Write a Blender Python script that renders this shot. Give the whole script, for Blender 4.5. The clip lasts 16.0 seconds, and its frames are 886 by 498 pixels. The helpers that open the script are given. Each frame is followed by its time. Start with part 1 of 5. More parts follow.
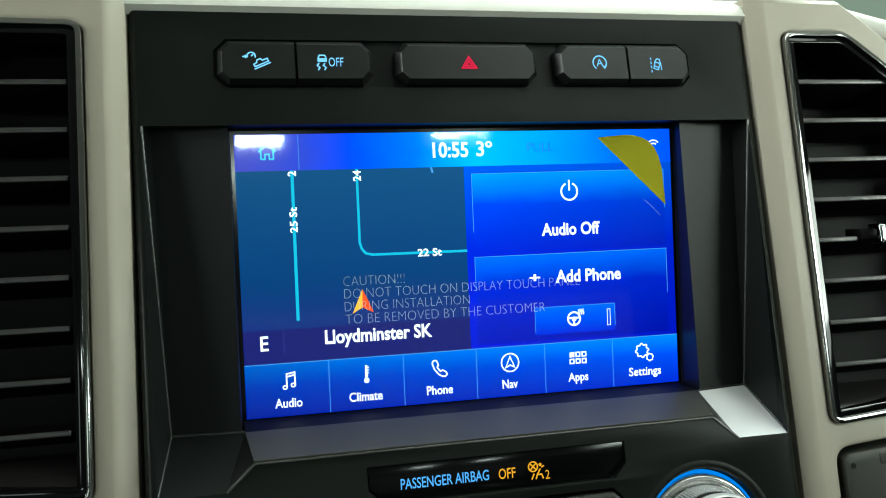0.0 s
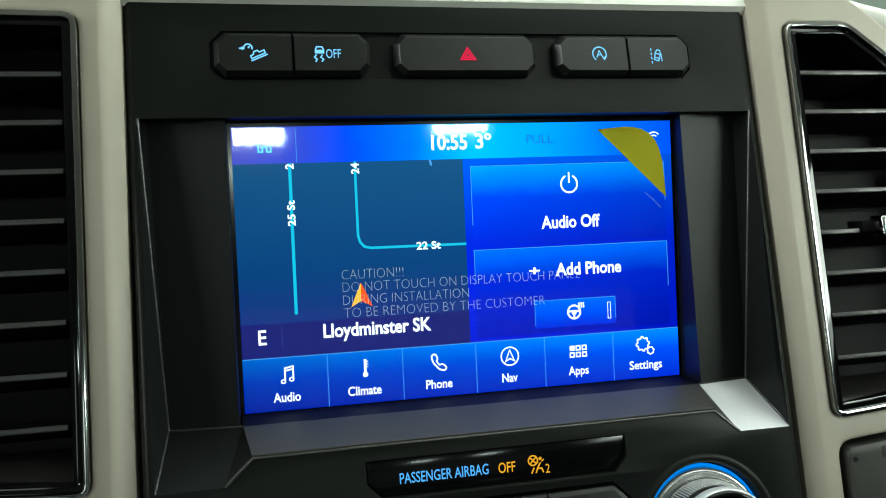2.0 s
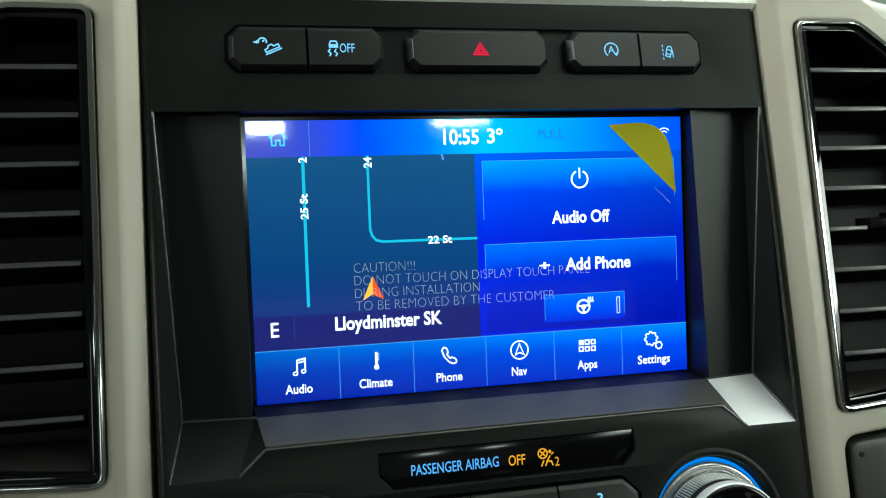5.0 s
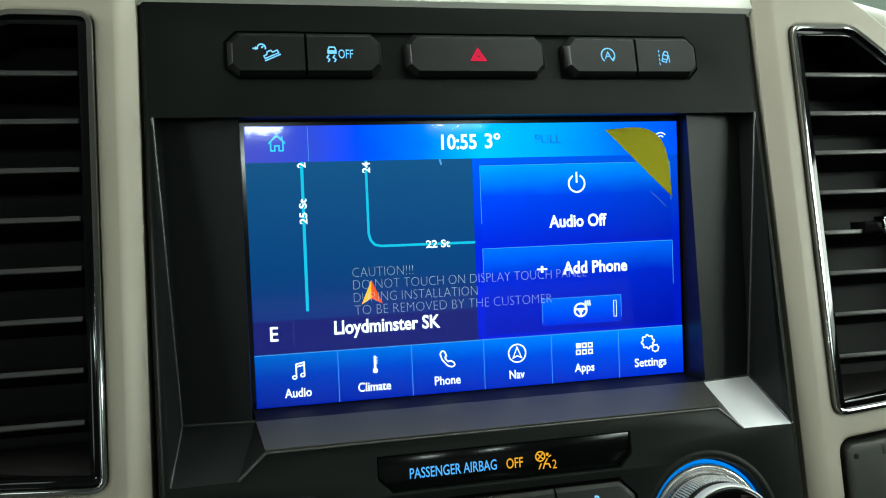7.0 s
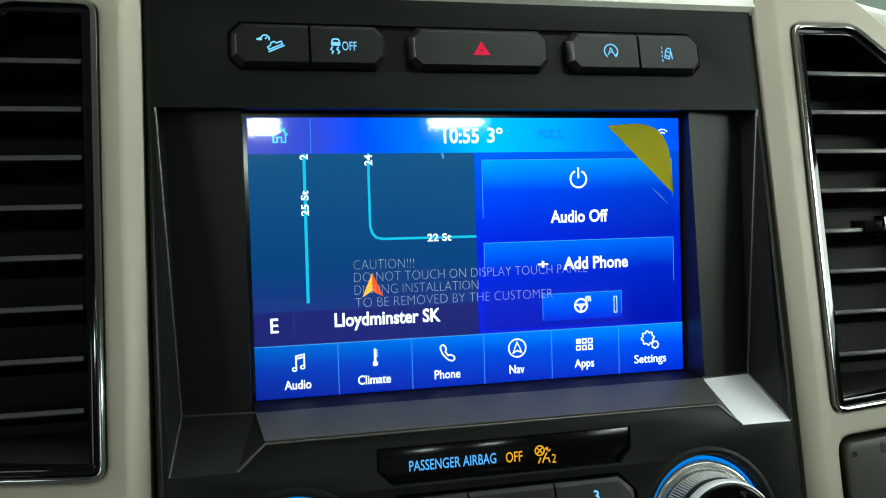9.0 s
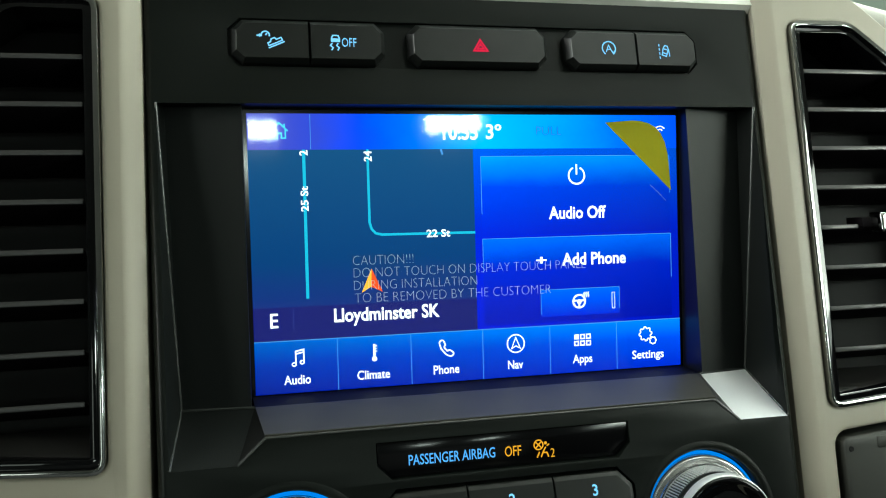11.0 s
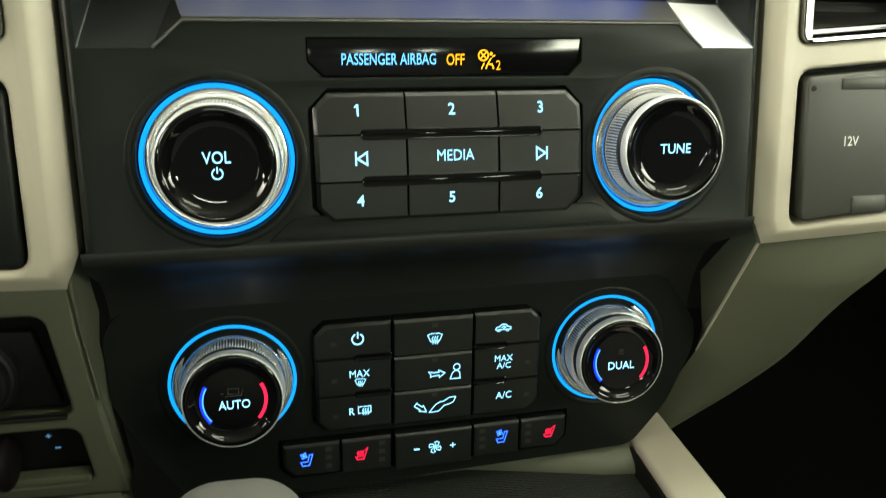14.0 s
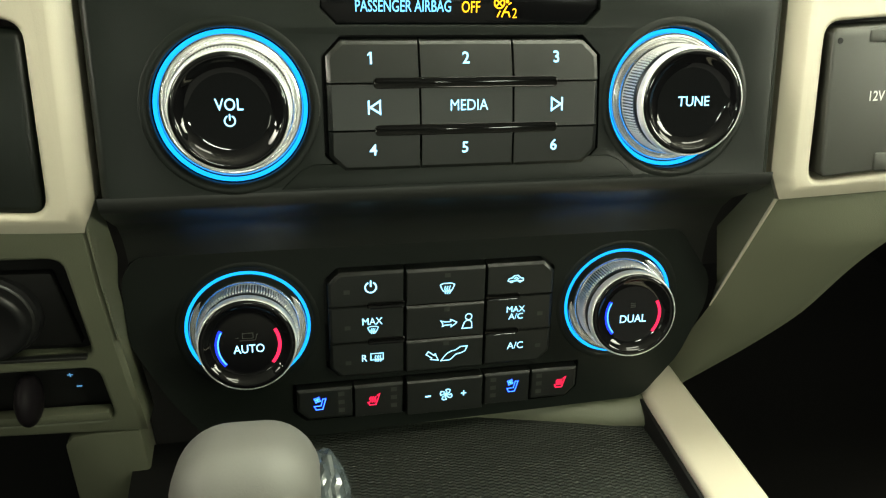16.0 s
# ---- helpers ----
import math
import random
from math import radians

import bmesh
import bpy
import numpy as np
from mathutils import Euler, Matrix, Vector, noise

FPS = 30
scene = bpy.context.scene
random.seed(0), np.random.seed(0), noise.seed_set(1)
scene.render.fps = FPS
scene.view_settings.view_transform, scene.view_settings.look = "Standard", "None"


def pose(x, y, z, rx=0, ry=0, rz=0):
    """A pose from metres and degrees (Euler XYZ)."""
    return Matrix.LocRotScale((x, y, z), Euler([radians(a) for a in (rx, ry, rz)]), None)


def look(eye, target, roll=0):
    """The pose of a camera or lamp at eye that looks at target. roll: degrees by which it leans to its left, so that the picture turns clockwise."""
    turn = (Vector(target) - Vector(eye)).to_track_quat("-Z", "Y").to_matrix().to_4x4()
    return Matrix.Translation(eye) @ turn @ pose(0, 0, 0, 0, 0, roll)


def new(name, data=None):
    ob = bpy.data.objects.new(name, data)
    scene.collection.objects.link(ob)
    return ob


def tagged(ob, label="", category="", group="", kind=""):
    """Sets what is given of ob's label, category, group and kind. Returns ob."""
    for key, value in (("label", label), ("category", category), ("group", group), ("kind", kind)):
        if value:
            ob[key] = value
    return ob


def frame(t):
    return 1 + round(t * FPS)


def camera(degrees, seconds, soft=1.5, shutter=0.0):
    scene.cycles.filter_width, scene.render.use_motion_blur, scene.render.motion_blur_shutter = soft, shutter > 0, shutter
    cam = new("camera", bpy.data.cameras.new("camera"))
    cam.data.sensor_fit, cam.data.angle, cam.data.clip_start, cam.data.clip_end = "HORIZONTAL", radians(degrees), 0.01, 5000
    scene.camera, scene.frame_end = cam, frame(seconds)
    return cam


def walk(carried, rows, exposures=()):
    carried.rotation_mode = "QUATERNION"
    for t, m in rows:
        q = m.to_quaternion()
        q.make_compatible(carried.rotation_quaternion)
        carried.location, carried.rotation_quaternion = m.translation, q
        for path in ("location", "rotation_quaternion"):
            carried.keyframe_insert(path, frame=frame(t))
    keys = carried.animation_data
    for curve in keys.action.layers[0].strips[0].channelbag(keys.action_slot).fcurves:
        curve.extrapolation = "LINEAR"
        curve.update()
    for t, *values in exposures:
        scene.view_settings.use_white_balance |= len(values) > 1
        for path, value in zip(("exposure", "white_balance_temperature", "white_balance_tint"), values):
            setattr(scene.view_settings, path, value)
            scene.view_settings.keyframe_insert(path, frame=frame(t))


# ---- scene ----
from mathutils.geometry import tessellate_polygon

cam = camera(58.5, 16.0, soft=1.1, shutter=0.6)
# The dashboard is built upright with the display in the plane y = 0, then leans back by RECLINE.
RECLINE = 10.0
DASH = pose(0, 0, 0, -RECLINE, 0, 0)
PATH = [
    (0, (-0.0766, -0.2992, 0.0129), (-0.0119, -0.0063, 0.0072), -2.44),
    (0.5, (-0.0773, -0.2980, 0.0121), (-0.0124, -0.0051, 0.0059), -2.52),
    (1, (-0.0771, -0.2957, 0.0093), (-0.0134, -0.0026, 0.0026), -2.64),
    (1.5, (-0.0761, -0.2945, 0.0089), (-0.0123, -0.0015, 0.0015), -2.37),
    (2, (-0.0753, -0.2974, 0.0114), (-0.0112, -0.0044, 0.0045), -2.60),
    (2.5, (-0.0796, -0.2976, 0.0098), (-0.0169, -0.0043, 0.0018), -2.45),
    (3, (-0.0789, -0.2977, 0.0112), (-0.0147, -0.0048, 0.0027), -2.33),
    (3.5, (-0.0795, -0.2989, 0.0113), (-0.0157, -0.0059, 0.0027), -2.23),
    (4, (-0.0800, -0.2981, 0.0124), (-0.0155, -0.0053, 0.0023), -2.14),
    (6.5, (-0.0801, -0.2995, 0.0126), (-0.0167, -0.0065, 0.0026), -2.30),
    (7, (-0.0805, -0.3003, 0.0147), (-0.0156, -0.0076, 0.0042), -2.25),
    (7.5, (-0.0803, -0.2998, 0.0120), (-0.0161, -0.0069, 0.0027), -2.18),
    (8, (-0.0818, -0.2990, 0.0109), (-0.0168, -0.0063, 0.0012), -1.81),
    (8.5, (-0.0822, -0.2995, 0.0112), (-0.0164, -0.0069, 0.0016), -1.68),
    (11, (-0.0839, -0.3011, 0.0083), (-0.0162, -0.0089, 0.0001), -1.62),
    (11.5, (-0.0761, -0.3018, -0.0209), (-0.0134, -0.0086, -0.0306), -1.69),
    (12, (-0.0781, -0.3028, -0.0315), (-0.0129, -0.0127, -0.0710), -1.25),
    (12.5, (-0.0736, -0.3006, -0.0343), (-0.0072, -0.0136, -0.0911), -1.07),
    (13, (-0.0721, -0.2998, -0.0401), (-0.0047, -0.0172, -0.1150), -0.59),
    (13.5, (-0.0675, -0.2961, -0.0425), (0.0017, -0.0172, -0.1284), -0.37),
    (14, (-0.0674, -0.2933, -0.0479), (0.0027, -0.0180, -0.1441), 1.16),
    (14.5, (-0.0662, -0.2939, -0.0496), (0.0005, -0.0203, -0.1530), 1.86),
    (15, (-0.0644, -0.2938, -0.0491), (0.0004, -0.0216, -0.1574), 1.96),
    (15.5, (-0.0625, -0.2959, -0.0466), (-0.0006, -0.0243, -0.1579), 1.81),
    (16, (-0.0632, -0.2949, -0.0474), (-0.0033, -0.0240, -0.1616), 1.55),
]
walk(cam, [(t, DASH @ look(eye, target, roll)) for t, eye, target, roll in PATH],
     exposures=[(0.0, 0.12, 6150, -9), (8.5, 0.12, 6150, -9), (11.0, 0.12, 6250, -9), (11.5, 0.07, 6400, -9), (12.0, 0.2, 6550, -8), (12.5, 0.48, 6800, -8), (13.0, 0.88, 7000, -9), (14.0, 1.26, 7400, -9), (14.5, 1.5, 7450, -9), (15.0, 1.64, 7500, -9), (16.0, 1.72, 7500, -9)])

# ---- world and lights ----
world = bpy.data.worlds.new("shop_light")
scene.world = world
world.use_nodes = True
world.node_tree.nodes["Background"].inputs[0].default_value = (0.80, 0.86, 0.80, 1)
world.node_tree.nodes["Background"].inputs[1].default_value = 0.05


def lamp(name, eye, target, sx, sy, watts, color=(1, 1, 1), spread=180):
    data = bpy.data.lights.new(name, "AREA")
    data.shape, data.size, data.size_y, data.energy, data.color = "RECTANGLE", sx, sy, watts, color
    data.spread = radians(spread)
    ob = new(name, data)
    ob.matrix_world = look(eye, target)
    return ob


def toward(az, el, far):
    a, e = radians(az), radians(el)
    return (far * math.sin(a) * math.cos(e), -far * math.cos(a) * math.cos(e), far * math.sin(e))


# two high-bay strip lights of the workshop, seen through the rear glass
for az in (-1.6, 14.3):
    lamp("strip_light", toward(az, 15.3, 5.0), (0, 0, 0), 0.36, 0.09, 4.5, (0.96, 1.0, 0.97))
# unseen lamps added as workshop light behind: cap glints and trim fill
for az, wide, bright in ((-58, 0.30, 50), (-22, 0.14, 7), (46, 0.34, 20)):
    lamp("quarter_glass_light", toward(az, 12.0, 1.75), (0, 0, -0.1), wide, 0.16, bright * wide * 0.16, (0.98, 1.0, 0.95))
# workshop light through the windscreen and side glass; unseen roof fill added
lamp("windscreen_light", (0.46, 0.31, 0.38), (0.36, -0.31, -0.40), 0.92, 0.78, 17, (1.0, 0.995, 0.95))
lamp("side_glass_light", (0.94, -0.62, 0.34), (0.42, 0.02, 0.19), 0.5, 0.24, 0.92, (0.99, 0.985, 0.92), 58)
lamp("side_glass_light", (0.92, 0.02, 0.42), (0.10, -0.10, -0.20), 0.55, 0.28, 2.0, (1.0, 0.975, 0.92))
lamp("side_glass_light", (-0.92, -0.16, 0.42), (0.12, -0.08, 0.20), 0.6, 0.30, 1.1, (1.0, 0.92, 0.93), 62)
lamp("roof_lamp", (0.36, -0.44, 0.61), (0.30, -0.2, 0.0), 0.40, 0.18, 1.1, (1.0, 0.975, 0.94))

# ---- materials ----


def nodes_of(name):
    m = bpy.data.materials.new(name)
    m.use_nodes = True
    t = m.node_tree
    return m, t, t.nodes["Principled BSDF"]


def mat(name, base, rough, metal=0.0, bump=0.0, grain=900.0, vary=0.12, stain=25.0, coat=0.0, smear=0.1, spec=0.5):
    """Coloured surface with fine relief and variation at two scales (sizes in 1/m)."""
    m, t, b = nodes_of(name)
    co = t.nodes.new("ShaderNodeTexCoord")
    big, fine = t.nodes.new("ShaderNodeTexNoise"), t.nodes.new("ShaderNodeTexNoise")
    big.inputs["Scale"].default_value, big.inputs["Detail"].default_value = stain, 4
    fine.inputs["Scale"].default_value, fine.inputs["Detail"].default_value = grain, 3
    for n in (big, fine):
        t.links.new(co.outputs["Object"], n.inputs["Vector"])
    both = t.nodes.new("ShaderNodeMath")
    both.operation = "MULTIPLY_ADD"
    both.inputs[1].default_value = 0.6
    t.links.new(big.outputs[0], both.inputs[0])
    half = t.nodes.new("ShaderNodeMath")
    half.operation = "MULTIPLY"
    half.inputs[1].default_value = 0.4
    t.links.new(fine.outputs[0], half.inputs[0])
    t.links.new(half.outputs[0], both.inputs[2])
    mix = t.nodes.new("ShaderNodeMix")
    mix.data_type = "RGBA"
    mix.inputs["A"].default_value = (*[c * (1 - vary) for c in base], 1)
    mix.inputs["B"].default_value = (*[min(1, c * (1 + vary)) for c in base], 1)
    t.links.new(both.outputs[0], mix.inputs["Factor"])
    t.links.new(mix.outputs["Result"], b.inputs["Base Color"])
    r = t.nodes.new("ShaderNodeMapRange")
    r.inputs["To Min"].default_value, r.inputs["To Max"].default_value = max(0.02, rough * (1 - smear)), min(1, rough * (1 + smear))
    t.links.new(big.outputs[0], r.inputs["Value"])
    t.links.new(r.outputs[0], b.inputs["Roughness"])
    b.inputs["Metallic"].default_value = metal
    b.inputs["Coat Weight"].default_value = coat
    b.inputs["Specular IOR Level"].default_value = spec
    if bump:
        k = t.nodes.new("ShaderNodeBump")
        k.inputs["Strength"].default_value, k.inputs["Distance"].default_value = bump, 0.0003
        t.links.new(fine.outputs[0], k.inputs["Height"])
        t.links.new(k.outputs[0], b.inputs["Normal"])
    return m


def glow(name, color, strength=1.0, rough=0.35):
    m, t, b = nodes_of(name)
    b.inputs["Base Color"].default_value = (0.01, 0.01, 0.012, 1)
    b.inputs["Roughness"].default_value = rough
    b.inputs["Emission Color"].default_value = (*color, 1)
    b.inputs["Emission Strength"].default_value = strength
    b.inputs["Specular IOR Level"].default_value = 0.0 if rough > 0.3 else 0.5
    return m


def glow_ramp(name, axis, lo, hi, stops, wobble=0.22, across=None, power=1.55):
    """A lit display field whose colour runs along one axis (metres from the display's middle)."""
    m, t, b = nodes_of(name)
    co, sep, rng, ramp = (t.nodes.new("ShaderNode" + k) for k in ("TexCoord", "SeparateXYZ", "MapRange", "ValToRGB"))
    t.links.new(co.outputs["Object"], sep.inputs[0])
    rng.inputs["From Min"].default_value, rng.inputs["From Max"].default_value = lo, hi
    rng.inputs["To Min"].default_value, rng.inputs["To Max"].default_value = -wobble / 2, 1 - wobble / 2
    t.links.new(sep.outputs[axis], rng.inputs["Value"])
    n, scaled, lift = (t.nodes.new("ShaderNode" + k) for k in ("TexNoise", "Mapping", "Math"))
    scaled.inputs["Scale"].default_value = (1.0, 1.0, 2.2)
    scaled.inputs["Rotation"].default_value = (0, radians(24), 0)
    n.inputs["Scale"].default_value, n.inputs["Detail"].default_value = 75.0, 5
    lift.operation, lift.inputs[1].default_value = "MULTIPLY_ADD", wobble
    t.links.new(co.outputs["Object"], scaled.inputs[0])
    t.links.new(scaled.outputs[0], n.inputs["Vector"])
    t.links.new(n.outputs[0], lift.inputs[0])
    t.links.new(rng.outputs[0], lift.inputs[2])
    t.links.new(lift.outputs[0], ramp.inputs[0])
    e = ramp.color_ramp.elements
    for i, (p, c) in enumerate(stops):
        el = e[i] if i < 2 else e.new(p)
        el.position, el.color = p, (*c, 1)
    t.links.new(ramp.outputs[0], b.inputs["Emission Color"])
    b.inputs["Emission Strength"].default_value = power
    if across:
        side = t.nodes.new("ShaderNodeMapRange")
        for key, value in zip(("From Min", "From Max", "To Min", "To Max"), across):
            side.inputs[key].default_value = value
        t.links.new(sep.outputs[0], side.inputs["Value"])
        t.links.new(side.outputs[0], b.inputs["Emission Strength"])
    b.inputs["Base Color"].default_value = (0.005, 0.005, 0.008, 1)
    b.inputs["Specular IOR Level"].default_value = 0.0
    return m


BLACK = mat("grained_black_plastic", (0.0062, 0.0080, 0.0066), 0.38, bump=0.14, grain=2800, vary=0.25, stain=30, spec=0.19)
SATIN = mat("satin_black_plastic", (0.007, 0.0075, 0.007), 0.38, bump=0.12, grain=2600, vary=0.2, stain=20, spec=0.35)
KEYCAP = mat("soft_black_key_plastic", (0.0080, 0.0090, 0.0082), 0.34, bump=0.12, grain=3000, vary=0.2, spec=0.42)
GAP = mat("dark_gap_plastic", (0.005, 0.005, 0.005), 0.6, spec=0.2)
PIANO = mat("gloss_black_plastic", (0.003, 0.003, 0.0035), 0.05, vary=0.3, smear=0.4, spec=0.4)
SLOTM = mat("gloss_black_slot", (0.002, 0.002, 0.002), 0.07, vary=0.2, spec=0.28)
CAPM = mat("polished_black_cap", (0.003, 0.003, 0.0035), 0.022, vary=0.3, smear=0.3, spec=0.4)
BEIGE = mat("pale_stone_trim_paint", (0.42, 0.385, 0.31), 0.42, bump=0.10, grain=2200, vary=0.05, stain=14)
PALE = mat("pale_dash_top_vinyl", (0.60, 0.59, 0.54), 0.5, bump=0.25, grain=1800, vary=0.05)
# Same stone trim as BEIGE, darkened in its colour for the shade low down.
BEIGE_SHADED = mat("stone_trim_in_shade", (0.098, 0.103, 0.070), 0.5, bump=0.3, grain=1800, vary=0.08)
CHROME = mat("dark_bright_chrome", (0.42, 0.42, 0.41), 0.09, metal=1.0, vary=0.1, smear=0.3)
SILVER = mat("satin_silver_metal", (0.78, 0.78, 0.77), 0.36, metal=0.4, vary=0.1)
POLISH = mat("polished_silver_metal", (0.76, 0.76, 0.75), 0.18, metal=0.8, vary=0.1)
NECK = mat("dark_satin_metal", (0.09, 0.09, 0.088), 0.3, metal=0.9, vary=0.1)
KNURL = mat("brushed_silver_metal", (0.80, 0.80, 0.79), 0.30, metal=0.45, vary=0.1)
# Paler and glossier than the bezel plastic, to draw its edge highlights.
BEAD = mat("edge_highlight_plastic", (0.05, 0.052, 0.05), 0.25, vary=0.1, spec=1.0)
VENTBLACK = mat("vent_black_plastic", (0.007, 0.007, 0.0075), 0.36, vary=0.2, spec=0.3)
SLATM = mat("vent_slat_plastic", (0.0070, 0.0058, 0.0070), 0.45, vary=0.2, bump=0.1, spec=0.06)
LIPM = mat("satin_lip_plastic", (0.022, 0.021, 0.020), 0.30, vary=0.2, spec=0.5)
EDGEM = mat("satin_grey_edge", (0.095, 0.092, 0.092), 0.40, metal=0.75, vary=0.1)
RUBBER = mat("ribbed_black_rubber", (0.027, 0.030, 0.027), 0.55, vary=0.25, spec=0.12)
t = RUBBER.node_tree
co, sep, wob, amp, add, wv, bp = (t.nodes.new("ShaderNode" + k) for k in ("TexCoord", "SeparateXYZ", "Math", "Math", "Math", "Math", "Bump"))
t.links.new(co.outputs["Object"], sep.inputs[0])
wob.operation, wob.inputs[1].default_value = "PINGPONG", 0.0016
t.links.new(sep.outputs[0], wob.inputs[0])
amp.operation, amp.inputs[1].default_value = "MULTIPLY_ADD", 0.5
t.links.new(wob.outputs[0], amp.inputs[0])
t.links.new(sep.outputs[1], amp.inputs[2])
add.operation, add.inputs[1].default_value = "MULTIPLY_ADD", 0.30
t.links.new(sep.outputs[0], add.inputs[0])
t.links.new(amp.outputs[0], add.inputs[2])
wv.operation, wv.inputs[1].default_value = "PINGPONG", 0.0009
t.links.new(add.outputs[0], wv.inputs[0])
bp.inputs["Strength"].default_value, bp.inputs["Distance"].default_value = 1.0, 0.9
t.links.new(wv.outputs[0], bp.inputs["Height"])
t.links.new(bp.outputs[0], t.nodes["Principled BSDF"].inputs["Normal"])
GREYLEATHER = mat("grey_stitched_leather", (0.100, 0.098, 0.090), 0.6, bump=0.12, grain=1100, vary=0.08)
LIDM = mat("charcoal_lid_plastic", (0.030, 0.031, 0.026), 0.48, bump=0.10, grain=2400, vary=0.15)
ROOFM = mat("pale_headliner_cloth", (0.52, 0.51, 0.47), 0.9, bump=0.5, grain=500, vary=0.06)
CARPET = mat("black_footwell_carpet", (0.016, 0.0145, 0.0145), 0.95, bump=0.8, grain=700, vary=0.3)

ICE = glow("ice_blue_legend", (0.24, 0.58, 1.0), 1.25)
AIRBLUE = glow("sky_blue_legend", (0.12, 0.42, 1.0), 1.0)
RINGBLUE = glow("blue_halo_light", (0.004, 0.205, 0.80), 1.0)
COLDBLUE = glow("cold_blue_legend", (0.002, 0.02, 0.85), 1.0)
COREBLUE = glow("pale_blue_line", (0.06, 0.30, 1.0), 1.0)
DIMICE = glow("dim_blue_legend", (0.07, 0.20, 0.42), 0.55)
REDL = glow("red_legend", (0.75, 0.01, 0.06), 1.0)
DEEPBLUE = glow("deep_blue_legend", (0.003, 0.02, 0.85), 1.0)
AMBER = glow("amber_legend", (0.85, 0.36, 0.02), 1.0)
WHITE = glow("white_legend", (0.92, 0.96, 1.0), 1.6)
GREYL = mat("unlit_grey_legend", (0.030, 0.031, 0.028), 0.4)
PRINTW = mat("white_printed_mark", (0.60, 0.61, 0.57), 0.5)
GREYLINE = glow("dim_frame_line", (0.05, 0.09, 0.34), 1.0)
CYAN = glow("cyan_map_line", (0.05, 0.56, 0.85), 1.0)
LINE = glow("pale_blue_frame_line", (0.10, 0.36, 0.90), 1.0)
ORANGE = glow("orange_pointer", (1.0, 0.46, 0.04), 1.4)
REDO = glow("red_orange_pointer", (0.85, 0.08, 0.01), 1.25)
UI_BACK = glow_ramp("display_deep_blue", 2, -0.031, 0.039, [(0, (0.0, 0.006, 0.50)), (1, (0.0, 0.075, 0.66)), (0.55, (0.0, 0.012, 0.56))], wobble=0.06, across=(0.0, 0.087, 1.5, 1.1))
UI_HEAD = glow_ramp("display_header_blue", 0, -0.087, 0.087, [(0, (0.040, 0.045, 0.34)), (1, (0.0, 0.050, 0.66)), (0.14, (0.022, 0.042, 0.42)), (0.24, (0.004, 0.042, 0.66)), (0.38, (0.003, 0.11, 0.74)), (0.52, (0.016, 0.32, 0.82)), (0.70, (0.008, 0.22, 0.82)), (0.85, (0.0, 0.10, 0.78))], wobble=0.05, power=1.75)
UI_MAP = glow_ramp("display_map_teal", 2, -0.020, 0.039, [(0, (0.006, 0.022, 0.16)), (1, (0.008, 0.058, 0.165)), (0.3, (0.003, 0.036, 0.145))], wobble=0.12, across=(-0.087, 0.0, 1.45, 1.5))
UI_CITY = glow("display_city_strip", (0.008, 0.011, 0.18), 1.0)
UI_BOX = glow_ramp("display_box_blue", 2, 0.003, 0.036, [(0, (0.0, 0.007, 0.46)), (1, (0.005, 0.22, 0.90)), (0.62, (0.0, 0.035, 0.60))], wobble=0.10, across=(0.002, 0.083, 1.75, 1.1))
UI_BOX2 = glow_ramp("display_box_blue_lower", 2, -0.031, 0.003, [(0, (0.0, 0.004, 0.36)), (1, (0.0, 0.11, 0.82)), (0.66, (0.0, 0.013, 0.50))], wobble=0.10, across=(0.002, 0.083, 1.5, 1.2))
UI_WARM = glow_ramp("display_button_blue", 2, -0.029, -0.018, [(0, (0.0, 0.012, 0.5)), (1, (0.0, 0.09, 0.75))])
UI_BAR = glow_ramp("display_bar_blue", 2, -0.052, -0.033, [(0, (0.0, 0.012, 0.36)), (1, (0.004, 0.125, 0.66)), (0.6, (0.0, 0.040, 0.50))], wobble=0.10, across=(-0.087, 0.087, 0.95, 2.0))
BORDER = mat("display_border_glass", (0.003, 0.003, 0.006), 0.12)
YELLOW = mat("yellow_pull_tab", (0.40, 0.38, 0.002), 0.6, spec=0.2)


def film_material():
    m = bpy.data.materials.new("clear_protective_film")
    m.use_nodes = True
    t = m.node_tree
    t.nodes.clear()
    out, mix, clear, gloss = (t.nodes.new("ShaderNode" + k) for k in ("OutputMaterial", "MixShader", "BsdfTransparent", "BsdfGlossy"))
    co, n, b = (t.nodes.new("ShaderNode" + k) for k in ("TexCoord", "TexNoise", "Bump"))
    n.inputs["Scale"].default_value = 60
    t.links.new(co.outputs["Object"], n.inputs["Vector"])
    b.inputs["Strength"].default_value, b.inputs["Distance"].default_value = 0.03, 0.0003
    t.links.new(n.outputs[0], b.inputs["Height"])
    t.links.new(b.outputs[0], gloss.inputs["Normal"])
    gloss.inputs["Roughness"].default_value = 0.045
    mix.inputs[0].default_value = 0.06
    t.links.new(clear.outputs[0], mix.inputs[1])
    t.links.new(gloss.outputs[0], mix.inputs[2])
    t.links.new(mix.outputs[0], out.inputs[0])
    return m


FILM = film_material()

# ---- builders (lengths in decimetres, in the upright frame of the dashboard) ----
U = 0.1
ORIGIN = {}


def root(ob):
    while ob.parent:
        ob = ob.parent
    return ob


def thing(name, label, category, at=(0, 0, 0), group="", kind=""):
    ob = new(name)
    ob.empty_display_size = 0.01
    ob.matrix_world = DASH @ Matrix.Translation(Vector(at) * U)
    ORIGIN[ob.name] = Vector(at)
    return tagged(ob, label, category, group, kind)


